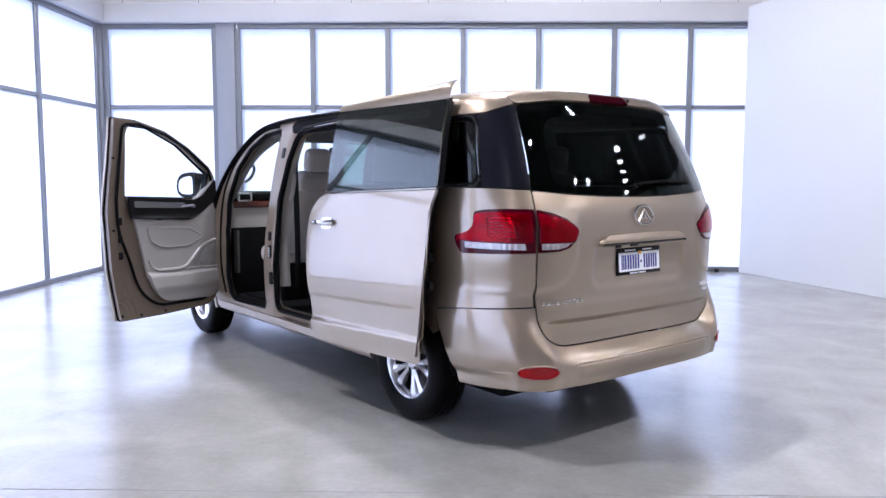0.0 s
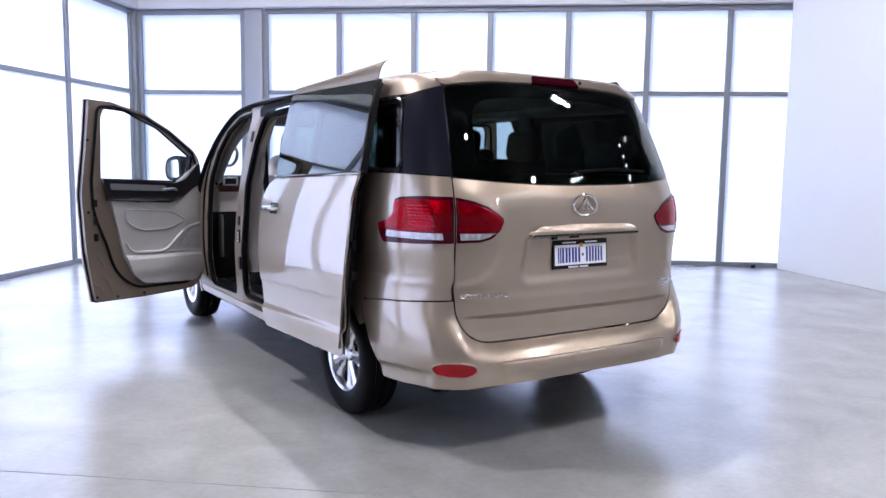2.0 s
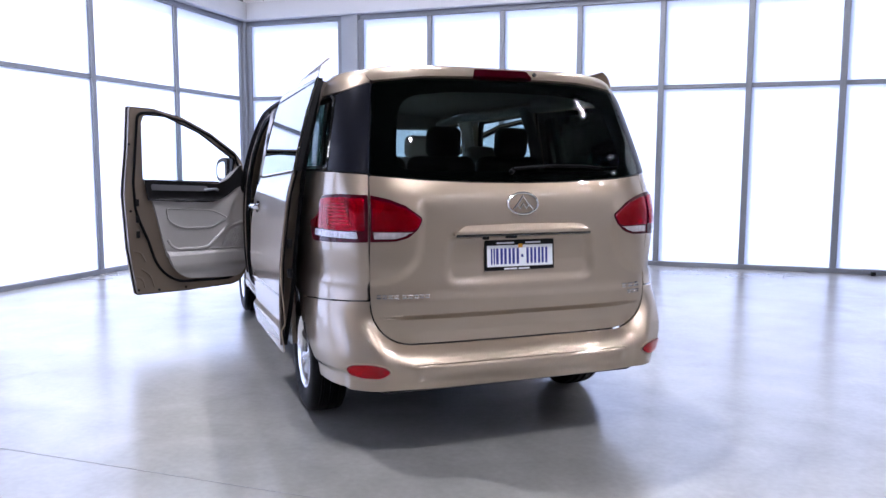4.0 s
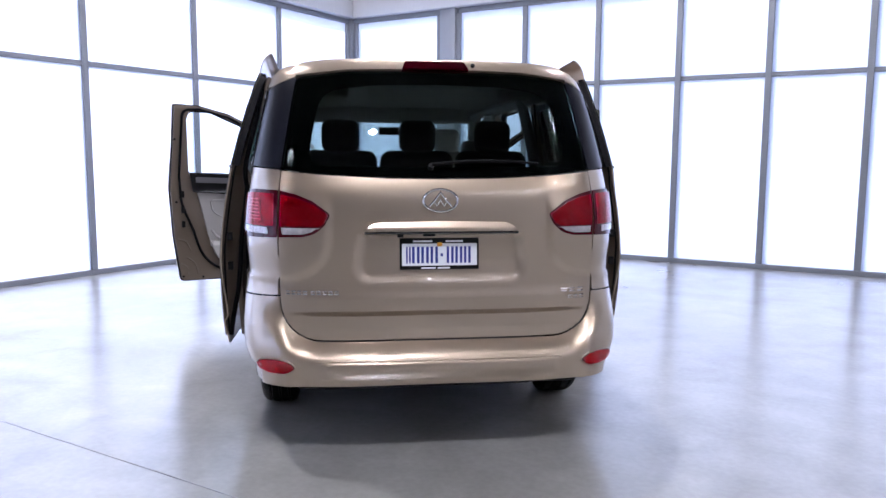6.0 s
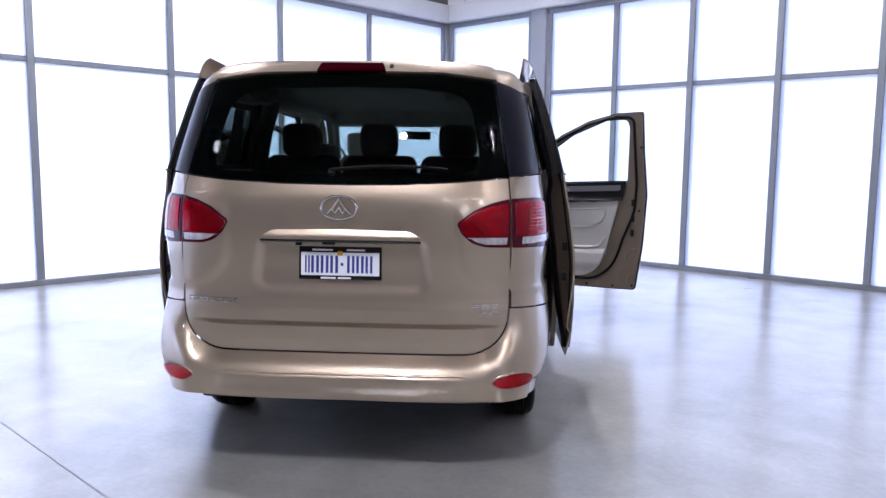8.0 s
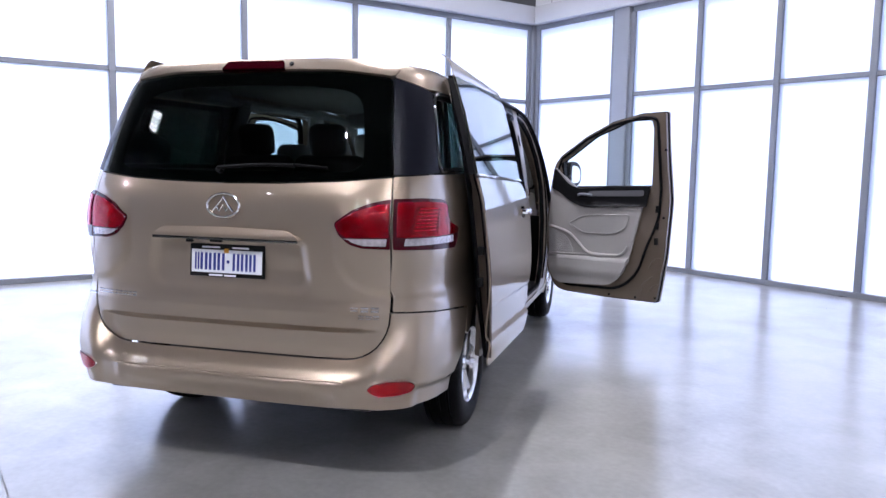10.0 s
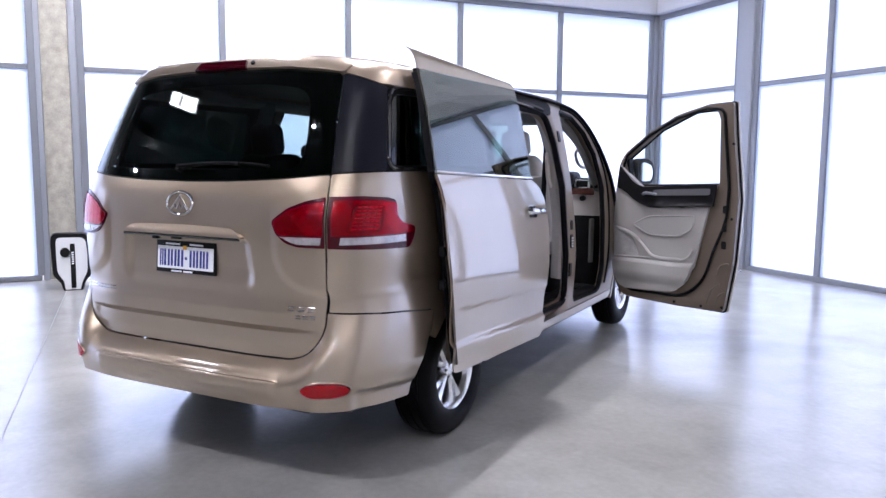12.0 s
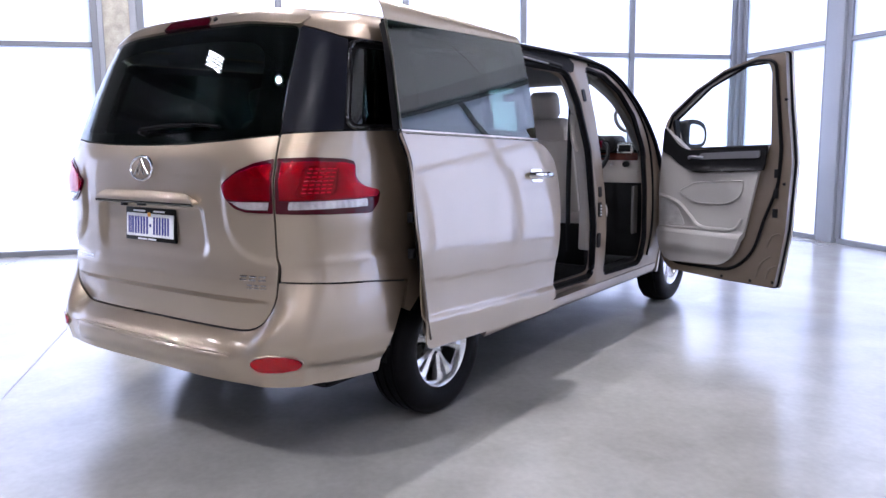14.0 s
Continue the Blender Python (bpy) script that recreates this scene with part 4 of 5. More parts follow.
# ---------------------------------------------------------------- wheels
def wheel(x, y, sg):
    m = pose(x, y, 0.352, 0, 0, 0 if sg > 0 else 180)
    w = part("wheel", lathe([(0.200, -0.09), (0.196, 0.02), (0.192, 0.055), (0.20, 0.075), (0.201, 0.078), (0.198, 0.070)], 56), BARREL, van, "five-double-spoke silver alloy wheel")
    w.matrix_basis = m
    tread = [(0.206, 0.088), (0.222, 0.103), (0.258, 0.111), (0.295, 0.110), (0.317, 0.105), (0.334, 0.095), (0.345, 0.080), (0.350, 0.06), (0.343, 0.055), (0.343, 0.047), (0.352, 0.043), (0.352, 0.008), (0.344, 0.004), (0.344, -0.004), (0.352, -0.008), (0.352, -0.043), (0.343, -0.047), (0.343, -0.055), (0.351, -0.06), (0.345, -0.085), (0.30, -0.108), (0.22, -0.10), (0.205, -0.085)]
    part("rim_lip", lathe([(0.190, 0.050), (0.196, 0.072), (0.205, 0.084), (0.216, 0.092), (0.213, 0.097), (0.203, 0.090), (0.192, 0.076), (0.186, 0.060)], 56), ALLOY, w)
    part("tyre", lathe(tread, 64), RUBBER, w, "black rubber tyre with circumferential grooves")
    bm = bmesh.new()
    for k in range(5):
        for o in (-0.17, 0.17):
            a0, a1 = 2 * math.pi * k / 5 + o * 0.8, 2 * math.pi * k / 5 + o * 1.35
            p0 = Vector((0.060, 0.045 * math.cos(a0), 0.045 * math.sin(a0)))
            p1 = Vector((0.072, 0.200 * math.cos(a1), 0.200 * math.sin(a1)))
            d = (p1 - p0).normalized()
            t = d.cross(Vector((1, 0, 0))).normalized()
            ring_pts = []
            for q, wd in ((p0, 0.014), (p0.lerp(p1, 0.5), 0.017), (p0.lerp(p1, 0.8), 0.026), (p1, 0.044)):
                ring_pts.append([bm.verts.new(q + t * wd * e + Vector((f, 0, 0))) for e, f in ((-1, -0.034), (-0.86, -0.004), (0.0, 0.006), (0.86, -0.004), (1, -0.034))])
            for A, B in zip(ring_pts, ring_pts[1:]):
                for i in range(5):
                    bm.faces.new((A[i], A[(i + 1) % 5], B[(i + 1) % 5], B[i]))
    bmesh.ops.recalc_face_normals(bm, faces=bm.faces)
    part("spokes", bm, ALLOY, w)
    part("hub_cap", lathe([(0.0005, 0.072), (0.026, 0.071), (0.032, 0.066), (0.052, 0.060), (0.060, 0.03)], 24), ALLOY, w)
    for k in range(5):
        a = 2 * math.pi * (k + 0.5) / 5
        part("wheel_nut", tube([(0.03, 0.044 * math.cos(a), 0.044 * math.sin(a)), (0.066, 0.044 * math.cos(a), 0.044 * math.sin(a))], 0.008, 6), BLACK, w)
    part("brake_disc", lathe([(0.05, 0.0), (0.145, 0.0), (0.145, -0.02), (0.05, -0.02)], 40), material("brake_disc_steel", (0.09, 0.088, 0.088), 0.4, 0.9, (10, 200, 0.2)), w)
    return w


for sg in (1, -1):
    for y in (1.30, 4.63):
        wheel(sg * 0.838, y, sg)

# ---------------------------------------------------------------- sliding doors, slid open
OUT = [(0.3, 0.158), (0.5, 0.156), (0.9, 0.145), (1.2, 0.125), (1.4, 0.105), (1.6, 0.085), (1.9, 0.055), (1.95, 0.055)]


def slider(y, z, sg, off=0.0, press=True):
    x = smooth_table(WIDTH, z) + lerp_table(OUT, z) + off
    if press:
        zc = 0.562 - 0.045 * (y - 1.0)
        x -= 0.020 * step01((z - zc + 0.03) / 0.034) * step01((zc + 0.30 - z) / 0.28)
        x -= 0.012 * step01((zc - 0.02 - z) / 0.14)
        x -= 0.005 * step01((zc + 0.165 - z) / 0.02) * step01((z - zc - 0.02) / 0.13) * step01((y - 0.93) / 0.12)
    return Vector((sg * x, y, z + 0.03))


for sg in (1, -1):
    side = Vector((sg, 0, 0))
    low = ring([(0.945, 0.402, 0.05), (2.14, 0.362, 0.04), (2.178, 0.65), (2.21, 1.03), (2.195, 1.21, 0.05), (2.12, 1.30, 0.06), (2.02, 1.335), (0.84, 1.380, 0.01), (0.868, 1.30), (0.872, 1.25), (0.862, 1.0), (0.895, 0.7)])
    door = part("sliding_door", sheet(low, lambda y, z: slider(y, z, sg), 0.014, out=side, thick=0.007), PAINT, van, "painted sliding door slid back along the body")
    def crest(a, b):
        y = 0.932 + 1.185 * a
        base = slider(y, 1.884, sg, 0.0, False)
        k = b * 5
        i = min(4, int(k))
        hook = ((0, 0), (0.007, 0.034), (0.018, 0.064), (0.036, 0.089), (0.054, 0.103), (0.068, 0.108))
        p, q = hook[i], hook[i + 1]
        return Vector((base.x - sg * (p[0] + (q[0] - p[0]) * (k - i)), y, base.z + (p[1] + (q[1] - p[1]) * (k - i)) * (1 - 0.52 * a)))

    bm = grid(20, 10, crest)
    bm.normal_update()
    if sum(f.normal.x * sg for f in bm.faces) < 0:
        bmesh.ops.reverse_faces(bm, faces=bm.faces)
    part("door_top", thicken(bm, 0.005), PAINT, door, "curved painted top edge of the door")
    pane = ring([(0.845, 1.398), (2.02, 1.352), (2.062, 1.60), (2.108, 1.880), (0.934, 1.880, 0.01), (0.90, 1.70), (0.868, 1.55)])
    part("door_window", sheet(pane, lambda y, z: slider(y, z, sg, 0.002), 0.06, out=side, thick=0.006), TINT2, door, "dark privacy glass of the sliding door")
    hole = ring([(1.02, 1.425, 0.05), (1.955, 1.385, 0.04), (2.0, 1.60), (2.035, 1.845, 0.05), (1.085, 1.85, 0.06), (1.05, 1.70)])
    part("window_surround", sheet(pane, lambda y, z: slider(y, z, sg, -0.010), 0.06, [hole], side, 0.03), BLACK, door, "black surround behind the door glass")
    whole = ring([(1.03, 0.43, 0.04), (2.12, 0.385, 0.05), (2.155, 0.65), (2.185, 1.03), (2.16, 1.22, 0.08), (2.02, 1.33), (2.085, 1.875), (0.985, 1.875), (0.968, 1.65), (0.955, 1.45), (0.965, 1.385), (0.995, 1.25), (0.985, 1.0), (1.005, 0.7)])
    part("inner_panel", sheet(whole, lambda y, z: slider(y, z, sg, -0.045 if z > 1.35 else -0.075, False), 0.06, [hole], side, 0.025), SHUT_SHADE, door, "painted inner pressing of the sliding door")
    trim = ring([(1.25, 0.47, 0.08), (2.05, 0.44, 0.08), (2.10, 0.8), (2.10, 1.15, 0.08), (1.95, 1.29), (1.15, 1.33, 0.05), (1.18, 0.9)])
    part("inner_trim", sheet(trim, lambda y, z: slider(y, z, sg, -0.101, False), 0.08, out=side, thick=0.03), BLACK, door, "dark inner lining of the sliding door")
    part("belt_strip", tube([slider(0.843 + 1.18 * k / 12, 1.391 - 0.046 * k / 12, sg, 0.004) for k in range(13)], 0.009, 6, False, 0.9), CHROME, door, "chrome strip under the window")
    edge = [(0.955, 0.45), (0.925, 0.55), (0.898, 0.70), (0.872, 0.90), (0.866, 1.0), (0.876, 1.25), (0.868, 1.30), (0.845, 1.378), (0.87, 1.55), (0.90, 1.70), (0.936, 1.885)]
    deep = [(0.41, 0.012), (0.55, 0.038), (0.70, 0.066), (0.90, 0.082), (1.25, 0.080), (1.38, 0.058), (1.70, 0.046), (1.885, 0.014)]
    face = [[slider(y + 1.5 * lerp_table(deep, z) * e, z, sg, -0.004 - 1.1 * lerp_table(deep, z) * q, False) for e, q in ((0.0, 0.0), (0.32, 0.28), (0.55, 0.5), (1.0, 1.0))] for y, z in edge]
    bm = bmesh.new()
    V = [[bm.verts.new(p) for p in row] for row in face]
    for A, B in zip(V, V[1:]):
        for k in range(3):
            bm.faces.new((A[k], A[k + 1], B[k + 1], B[k]))
    bmesh.ops.recalc_face_normals(bm, faces=bm.faces)
    if sum(f.normal.y for f in bm.faces) > 0:
        bmesh.ops.reverse_faces(bm, faces=bm.faces)
    part("door_edge", thicken(bm, 0.01), SHUT_SHADE, door, "painted end face of the sliding door")
    part("door_edge_seal", tube(curve_points([r[0] + Vector((sg * -0.016, 0.022, 0)) for r in face], per=3), 0.006, 5), SEAL, door, "black rubber along the door edge")
    part("door_inner_seal", tube(curve_points([r[3] + Vector((0, -0.01, 0)) for r in face], per=3), 0.014, 6), SEAL, door, "black weather strip of the door")
    part("door_front_edge", tube(curve_points([slider(y, z, sg, -0.045, False) for y, z in ((2.12, 0.44), (2.16, 0.65), (2.195, 1.03), (2.18, 1.21), (2.10, 1.30), (2.015, 1.335), (2.05, 1.6), (2.10, 1.86))], per=3), 0.02, 6), BLACK, door, "black front edge of the sliding door")
    # handle: chrome grip over a cup
    part("handle_cup", sheet(ring([(1.90, 1.118, 0.02), (2.03, 1.112, 0.03), (2.03, 1.185, 0.03), (1.90, 1.188, 0.02)]), lambda y, z: slider(y, z, sg, 0.002), 0.02, out=side, thick=0.01), CHROME, door)
    part("door_handle", tube(curve_points([slider(1.875, 1.158, sg, 0.006), slider(1.90, 1.156, sg, 0.030), slider(1.98, 1.153, sg, 0.038), slider(2.07, 1.150, sg, 0.030), slider(2.10, 1.148, sg, 0.006)]), 0.017, 8, False, 1.0), CHROME, door, "chrome door handle")
    # latch parts on the rear edge
    for z in (0.86, 1.02):
        part("door_latch", box((sg * 1.075 - 0.014, 0.872, z), (sg * 1.075 + 0.014, 0.90, z + 0.045), 0.004), BLACK, door)
    # hinge arm to the body rail
    part("hinge_arm", tube([(sg * 0.95, 1.62, 1.06), (sg * 1.03, 1.80, 1.06)], 0.025, 6), BLACK, door)

# ---------------------------------------------------------------- front doors, swung open
def front_door(sg):
    hx, hy, turn = (1.0, 4.2, -21.9) if sg > 0 else (-0.945, 4.225, 201.9)
    M = pose(hx, hy, 0, 0, 0, turn)
    inward = Vector((0, -sg, 0))

    def skin(l, z, depth=0.0):
        o = -0.055 * step01((z - 1.2) / 0.75) - 0.03 * step01((0.75 - z) / 0.5)
        return Vector((l, sg * (o + 0.05 - depth), z))

    line = ring([(1.08, 1.935, 0.02), (0.86, 1.925), (0.59, 1.857), (0.34, 1.735), (0.10, 1.575), (0.03, 1.49, 0.06), (-0.015, 1.26), (-0.045, 0.93), (-0.02, 0.52, 0.08), (0.09, 0.35, 0.08), (0.6, 0.335), (1.055, 0.338, 0.03), (1.105, 0.75), (1.128, 1.20), (1.098, 1.55)])
    win = ring([(0.10, 1.50, 0.03), (0.44, 1.738), (0.75, 1.868), (0.945, 1.878, 0.05), (0.972, 1.80), (0.957, 1.315, 0.02), (0.15, 1.285, 0.02)])
    door = part("front_door", sheet(line, lambda l, z: skin(l, z), 0.06, [win], -inward, 0.022), PAINT, van, "painted front door swung wide open")
    door.matrix_basis = M
    core = [Vector((p.x + (0.52 - p.x) * 0.018, p.y + (1.1 - p.y) * 0.012)) for p in line]
    part("inner_frame", sheet(core, lambda l, z: skin(l, z, 0.024), 0.06, [win], -inward, 0.05), JAMB_SHADE, door, "painted inner pressing of the door")
    part("outer_gasket", tube([skin(p.x, p.y, 0.03) for p in core], 0.010, 6, True), SEAL, door, "black gasket round the door edge")
    part("door_window", sheet(ring([(p.x, p.y) for p in win]), lambda l, z: skin(l, z, 0.03), 0.1, out=inward, thick=0.004), CLEAR, door, "clear wound-up door glass")
    part("window_seal", tube([skin(p.x, p.y, 0.03) for p in win], 0.012, 6, True), SEAL, door, "black rubber round the door window")
    seal = ring([(1.005, 1.88, 0.06), (0.86, 1.888), (0.60, 1.823), (0.35, 1.70), (0.12, 1.54), (0.07, 1.42), (0.04, 1.2), (0.02, 0.93), (0.04, 0.58, 0.1), (0.16, 0.415, 0.08), (0.70, 0.425, 0.1), (0.86, 0.56, 0.12), (0.93, 0.80), (1.03, 1.05, 0.08), (1.04, 1.30)])
    part("door_seal", tube([skin(p.x, p.y, 0.08) for p in seal], 0.012, 6, True), SEAL, door, "black weather strip round the door")
    panel = ring([(0.02, 1.27, 0.02), (-0.005, 0.95), (0.01, 0.66), (0.055, 0.46, 0.08), (0.15, 0.428), (0.60, 0.45, 0.05), (0.73, 0.525, 0.1), (0.80, 0.76), (0.86, 1.03), (0.90, 1.20), (0.955, 1.315), (0.60, 1.30), (0.28, 1.275), (0.12, 1.40, 0.04), (0.06, 1.47, 0.03)])

    def bulge(l, z, up=0.0):
        e = 0.030 * step01((0.70 - z) / 0.03) * step01((z - 0.47) / 0.1)
        return skin(l, z, 0.076 + 0.022 + e + up)

    part("inner_panel", sheet(panel, bulge, 0.035, out=inward, thick=0.04), TRIM, door, "pale grey moulded door lining")
    arm = ring([(0.03, 1.275, 0.02), (0.06, 1.46, 0.03), (0.12, 1.395, 0.03), (0.20, 1.31, 0.05), (0.30, 1.282), (0.60, 1.302), (0.952, 1.318), (0.925, 1.15), (0.34, 1.128, 0.06), (0.22, 1.16, 0.06), (0.12, 1.235)])
    part("arm_band", sheet(arm, lambda l, z: bulge(l, z, 0.012 + 0.02 * step01((1.16 - z) / 0.03)), 0.035, out=inward, thick=0.02), BLACK, door, "black upper band with the door pull")
    strip = ring([(0.38, 1.215, 0.02), (0.90, 1.235, 0.02), (0.905, 1.285, 0.02), (0.40, 1.262, 0.02)])
    part("dash_strip", sheet(strip, lambda l, z: bulge(l, z, 0.020), 0.05, out=inward, thick=0.008), material("grey_satin_strip", (0.13, 0.13, 0.14), 0.35, 0.4, (6, 90, 0.1)), door, "grey satin insert strip")
    part("inside_handle", tube(curve_points([bulge(0.30, 1.225, 0.02), bulge(0.34, 1.235, 0.045), bulge(0.40, 1.232, 0.04), bulge(0.43, 1.225, 0.02)]), 0.012, 8), STEEL, door)
    pad = ring([(0.20, 0.97, 0.03), (0.35, 1.045, 0.05), (0.775, 1.072, 0.03), (0.755, 0.965, 0.04), (0.64, 0.90, 0.05), (0.36, 0.893, 0.05)])
    part("leather_pad", sheet(pad, lambda l, z: bulge(l, z, 0.005), 0.04, out=inward, thick=0.01), TRIM_DARK, door, "grey leather insert")
    part("pad_edge", tube([bulge(p.x, p.y, 0.004) for p in pad], 0.007, 5, True), TRIM_DARK, door)
    spk = ring([(0.02, 0.915, 0.03), (0.19, 0.86, 0.05), (0.27, 0.715, 0.03), (0.02, 0.705, 0.02)])
    part("speaker_grille", sheet(spk, lambda l, z: bulge(l, z, 0.006), 0.03, out=inward, thick=0.01), material("speaker_mesh", (0.33, 0.32, 0.32), 0.7, 0, (10, 500, 0.35), 0.6), door, "fine grey speaker grille")
    part("pull_curve", tube(curve_points([bulge(0.02, 0.935, 0.0), bulge(0.20, 0.885, 0.008), bulge(0.31, 0.80, 0.012), bulge(0.42, 0.715, 0.006), bulge(0.66, 0.712, 0.0)]), 0.016, 8), TRIM, door)
    part("pocket_edge", tube(curve_points([bulge(0.02, 0.69, 0.0), bulge(0.35, 0.70, 0.002), bulge(0.68, 0.715, 0.002), bulge(0.77, 0.80, 0.0)]), 0.012, 8), TRIM, door)
    for z in (1.13, 0.99, 0.86):
        part("door_latch", box((1.0, -0.012 + sg * -0.03, z - 0.03), (1.03, 0.012 + sg * -0.03, z + 0.03), 0.004), BLACK, door)
    for pts in (((0.90, 0.40), (0.93, 0.50), (1.0, 0.56)), ((0.98, 0.40), (1.0, 0.47), (1.05, 0.50)), ((0.96, 0.62), (1.0, 0.70), (1.06, 0.72))):
        part("pressed_bead", tube(curve_points([skin(l, z, 0.074) for l, z in pts]), 0.008, 6), JAMB_SHADE, door)
    for l, z in ((0.62, 0.372), (0.86, 0.372), (1.035, 0.385), (1.07, 1.06), (1.075, 1.62)):
        part("door_plug", tube([skin(l, z, 0.07), skin(l, z, 0.079)], 0.011, 10), BLACK, door)
    part("check_strap", box((-0.06, -0.01, 0.78), (0.02, 0.01, 0.84), 0.003), BLACK, door)
    # mirror
    mir = part("wing_mirror", box((-0.06, 0.12, 1.297), (0.078, 0.378, 1.512), 0.06, 4, None if sg > 0 else Matrix.Diagonal((1, -1, 1, 1))), BLACK, door, "wing mirror in a black shell")
    face = ring([(0.146, 1.325, 0.03), (0.325, 1.320, 0.09), (0.350, 1.40, 0.08), (0.317, 1.462, 0.09), (0.20, 1.485, 0.06), (0.150, 1.476, 0.03)])
    rim = ring([(0.112, 1.297, 0.04), (0.350, 1.290, 0.12), (0.388, 1.40, 0.10), (0.345, 1.495, 0.12), (0.205, 1.522, 0.08), (0.120, 1.512, 0.04)])
    part("mirror_rim", sheet(rim, lambda n, z: Vector((0.112 - 0.08 * (n - 0.12), sg * n, z)), 0.05, out=(1, 0, 0), thick=0.05), BLACK, mir)
    part("mirror_glass", sheet(face, lambda n, z: Vector((0.117 - 0.08 * (n - 0.12), sg * n, z)), 0.05, out=(1, 0, 0), thick=0.003), MIRROR, mir, "mirror glass")
    part("mirror_arm", box((0.02, 0.03, 1.31), (0.10, 0.14, 1.36), 0.015, 3, None if sg > 0 else Matrix.Diagonal((1, -1, 1, 1))), BLACK, mir)
    part("mirror_sail", sheet(ring([(0.03, 1.28), (0.14, 1.28), (0.13, 1.52, 0.02), (0.05, 1.46, 0.03)]), lambda l, z: skin(l, z, 0.07), 0.05, out=inward, thick=0.05), BLACK, door)
    part("outer_handle", tube(curve_points([skin(0.83, 1.02, 0.0), skin(0.86, 1.02, -0.04), skin(1.0, 1.03, -0.04), skin(1.03, 1.03, 0.0)]), 0.015, 8), CHROME, door)
    return door


front_door(1)
front_door(-1)

# ---------------------------------------------------------------- inside the van
part("cabin_floor", box((-0.88, 0.55, 0.36), (0.88, 4.3, 0.42), 0.02), CARPET, van, "black carpeted floor")
part("underbody", box((-0.60, 0.80, 0.185), (0.60, 5.05, 0.358), 0.03), BLACK, van)
# Added block, hung low to keep light off the floor under the tail.
part("under_tail_blocker", box((-0.70, 0.34, 0.335), (0.70, 0.95, 0.44), 0.02), BLACK, van)
part("rear_axle", tube([(-0.75, 1.30, 0.34), (0.75, 1.30, 0.34)], 0.045, 10), BLACK, van)


def rounded_box(lo, hi, r, m=None, seg=4):
    return box(lo, hi, r, seg, m)


def seat(name_label, x, y, z, w, lean=14, height=0.62, back=None, hide=None, taper=0.24):
    """A seat with cushion, backrest, headrest and base; x, y, z: front middle of the backrest's foot."""
    back, hide = back or TRIM_DARK, hide or LEATHER
    s = part("seat", rounded_box((x - w / 2, y - 0.02, z - 0.13), (x + w / 2, y + (0.34 if y > 3 else 0.50), z + 0.02), 0.06), hide, van, name_label)
    M = Matrix.Translation((x, y, z - 0.02)) @ pose(0, 0, 0, lean, 0, 0)
    bm = rounded_box((-w / 2, -0.13, 0), (w / 2, 0.02, height), 0.065)
    for v in bm.verts:
        k = max(0.0, v.co.z / height - 0.55) / 0.45
        v.co.x *= 1 - taper * k * k
        v.co.y += 0.02 * (abs(v.co.x) / (w / 2)) ** 2
    bmesh.ops.transform(bm, matrix=M, verts=bm.verts)
    part("backrest", bm, hide, s)
    part("back_cover", rounded_box((-w / 2 + 0.03, -0.142, 0.03), (w / 2 - 0.03, -0.11, height * 0.80), 0.014, M, 2), back, s)
    for sx in (-1, 1):
        part("bolster", rounded_box((sx * (w / 2 - 0.04) - 0.045, -0.11, 0.06), (sx * (w / 2 - 0.04) + 0.045, 0.06, height * 0.78), 0.04, M, 3), hide, s)
        part("headrest_post", tube([M @ Vector((sx * 0.06, -0.06, height - 0.04)), M @ Vector((sx * 0.06, -0.05, height + 0.08))], 0.007, 6), CHROME, s)
    part("headrest", rounded_box((-0.115, -0.10, height - 0.01), (0.115, 0.01, height + 0.19), 0.053, M), hide, s)
    part("seat_base", box((x - w / 2 + 0.06, y + 0.02, 0.42), (x + w / 2 - 0.06, y + (0.28 if y > 3 else 0.42), z - 0.131), 0.02), BLACK, s)
    return s


for sg in (1, -1):
    seat("pale grey leather front seat with headrest", sg * 0.44, 3.50, 0.87, 0.54, 14, 0.71, LEATHER, None, 0.42)
    seat("pale grey leather captain seat of the middle row", sg * 0.46, 2.16, 0.84, 0.50, 16)
for x in (-0.475, 0.0, 0.475):
    seat("third-row leather seat darkened to a silhouette", x, 1.62, 0.86, 0.47, 10, 0.69, CARPET, SHADE_LEATHER, 0.04)

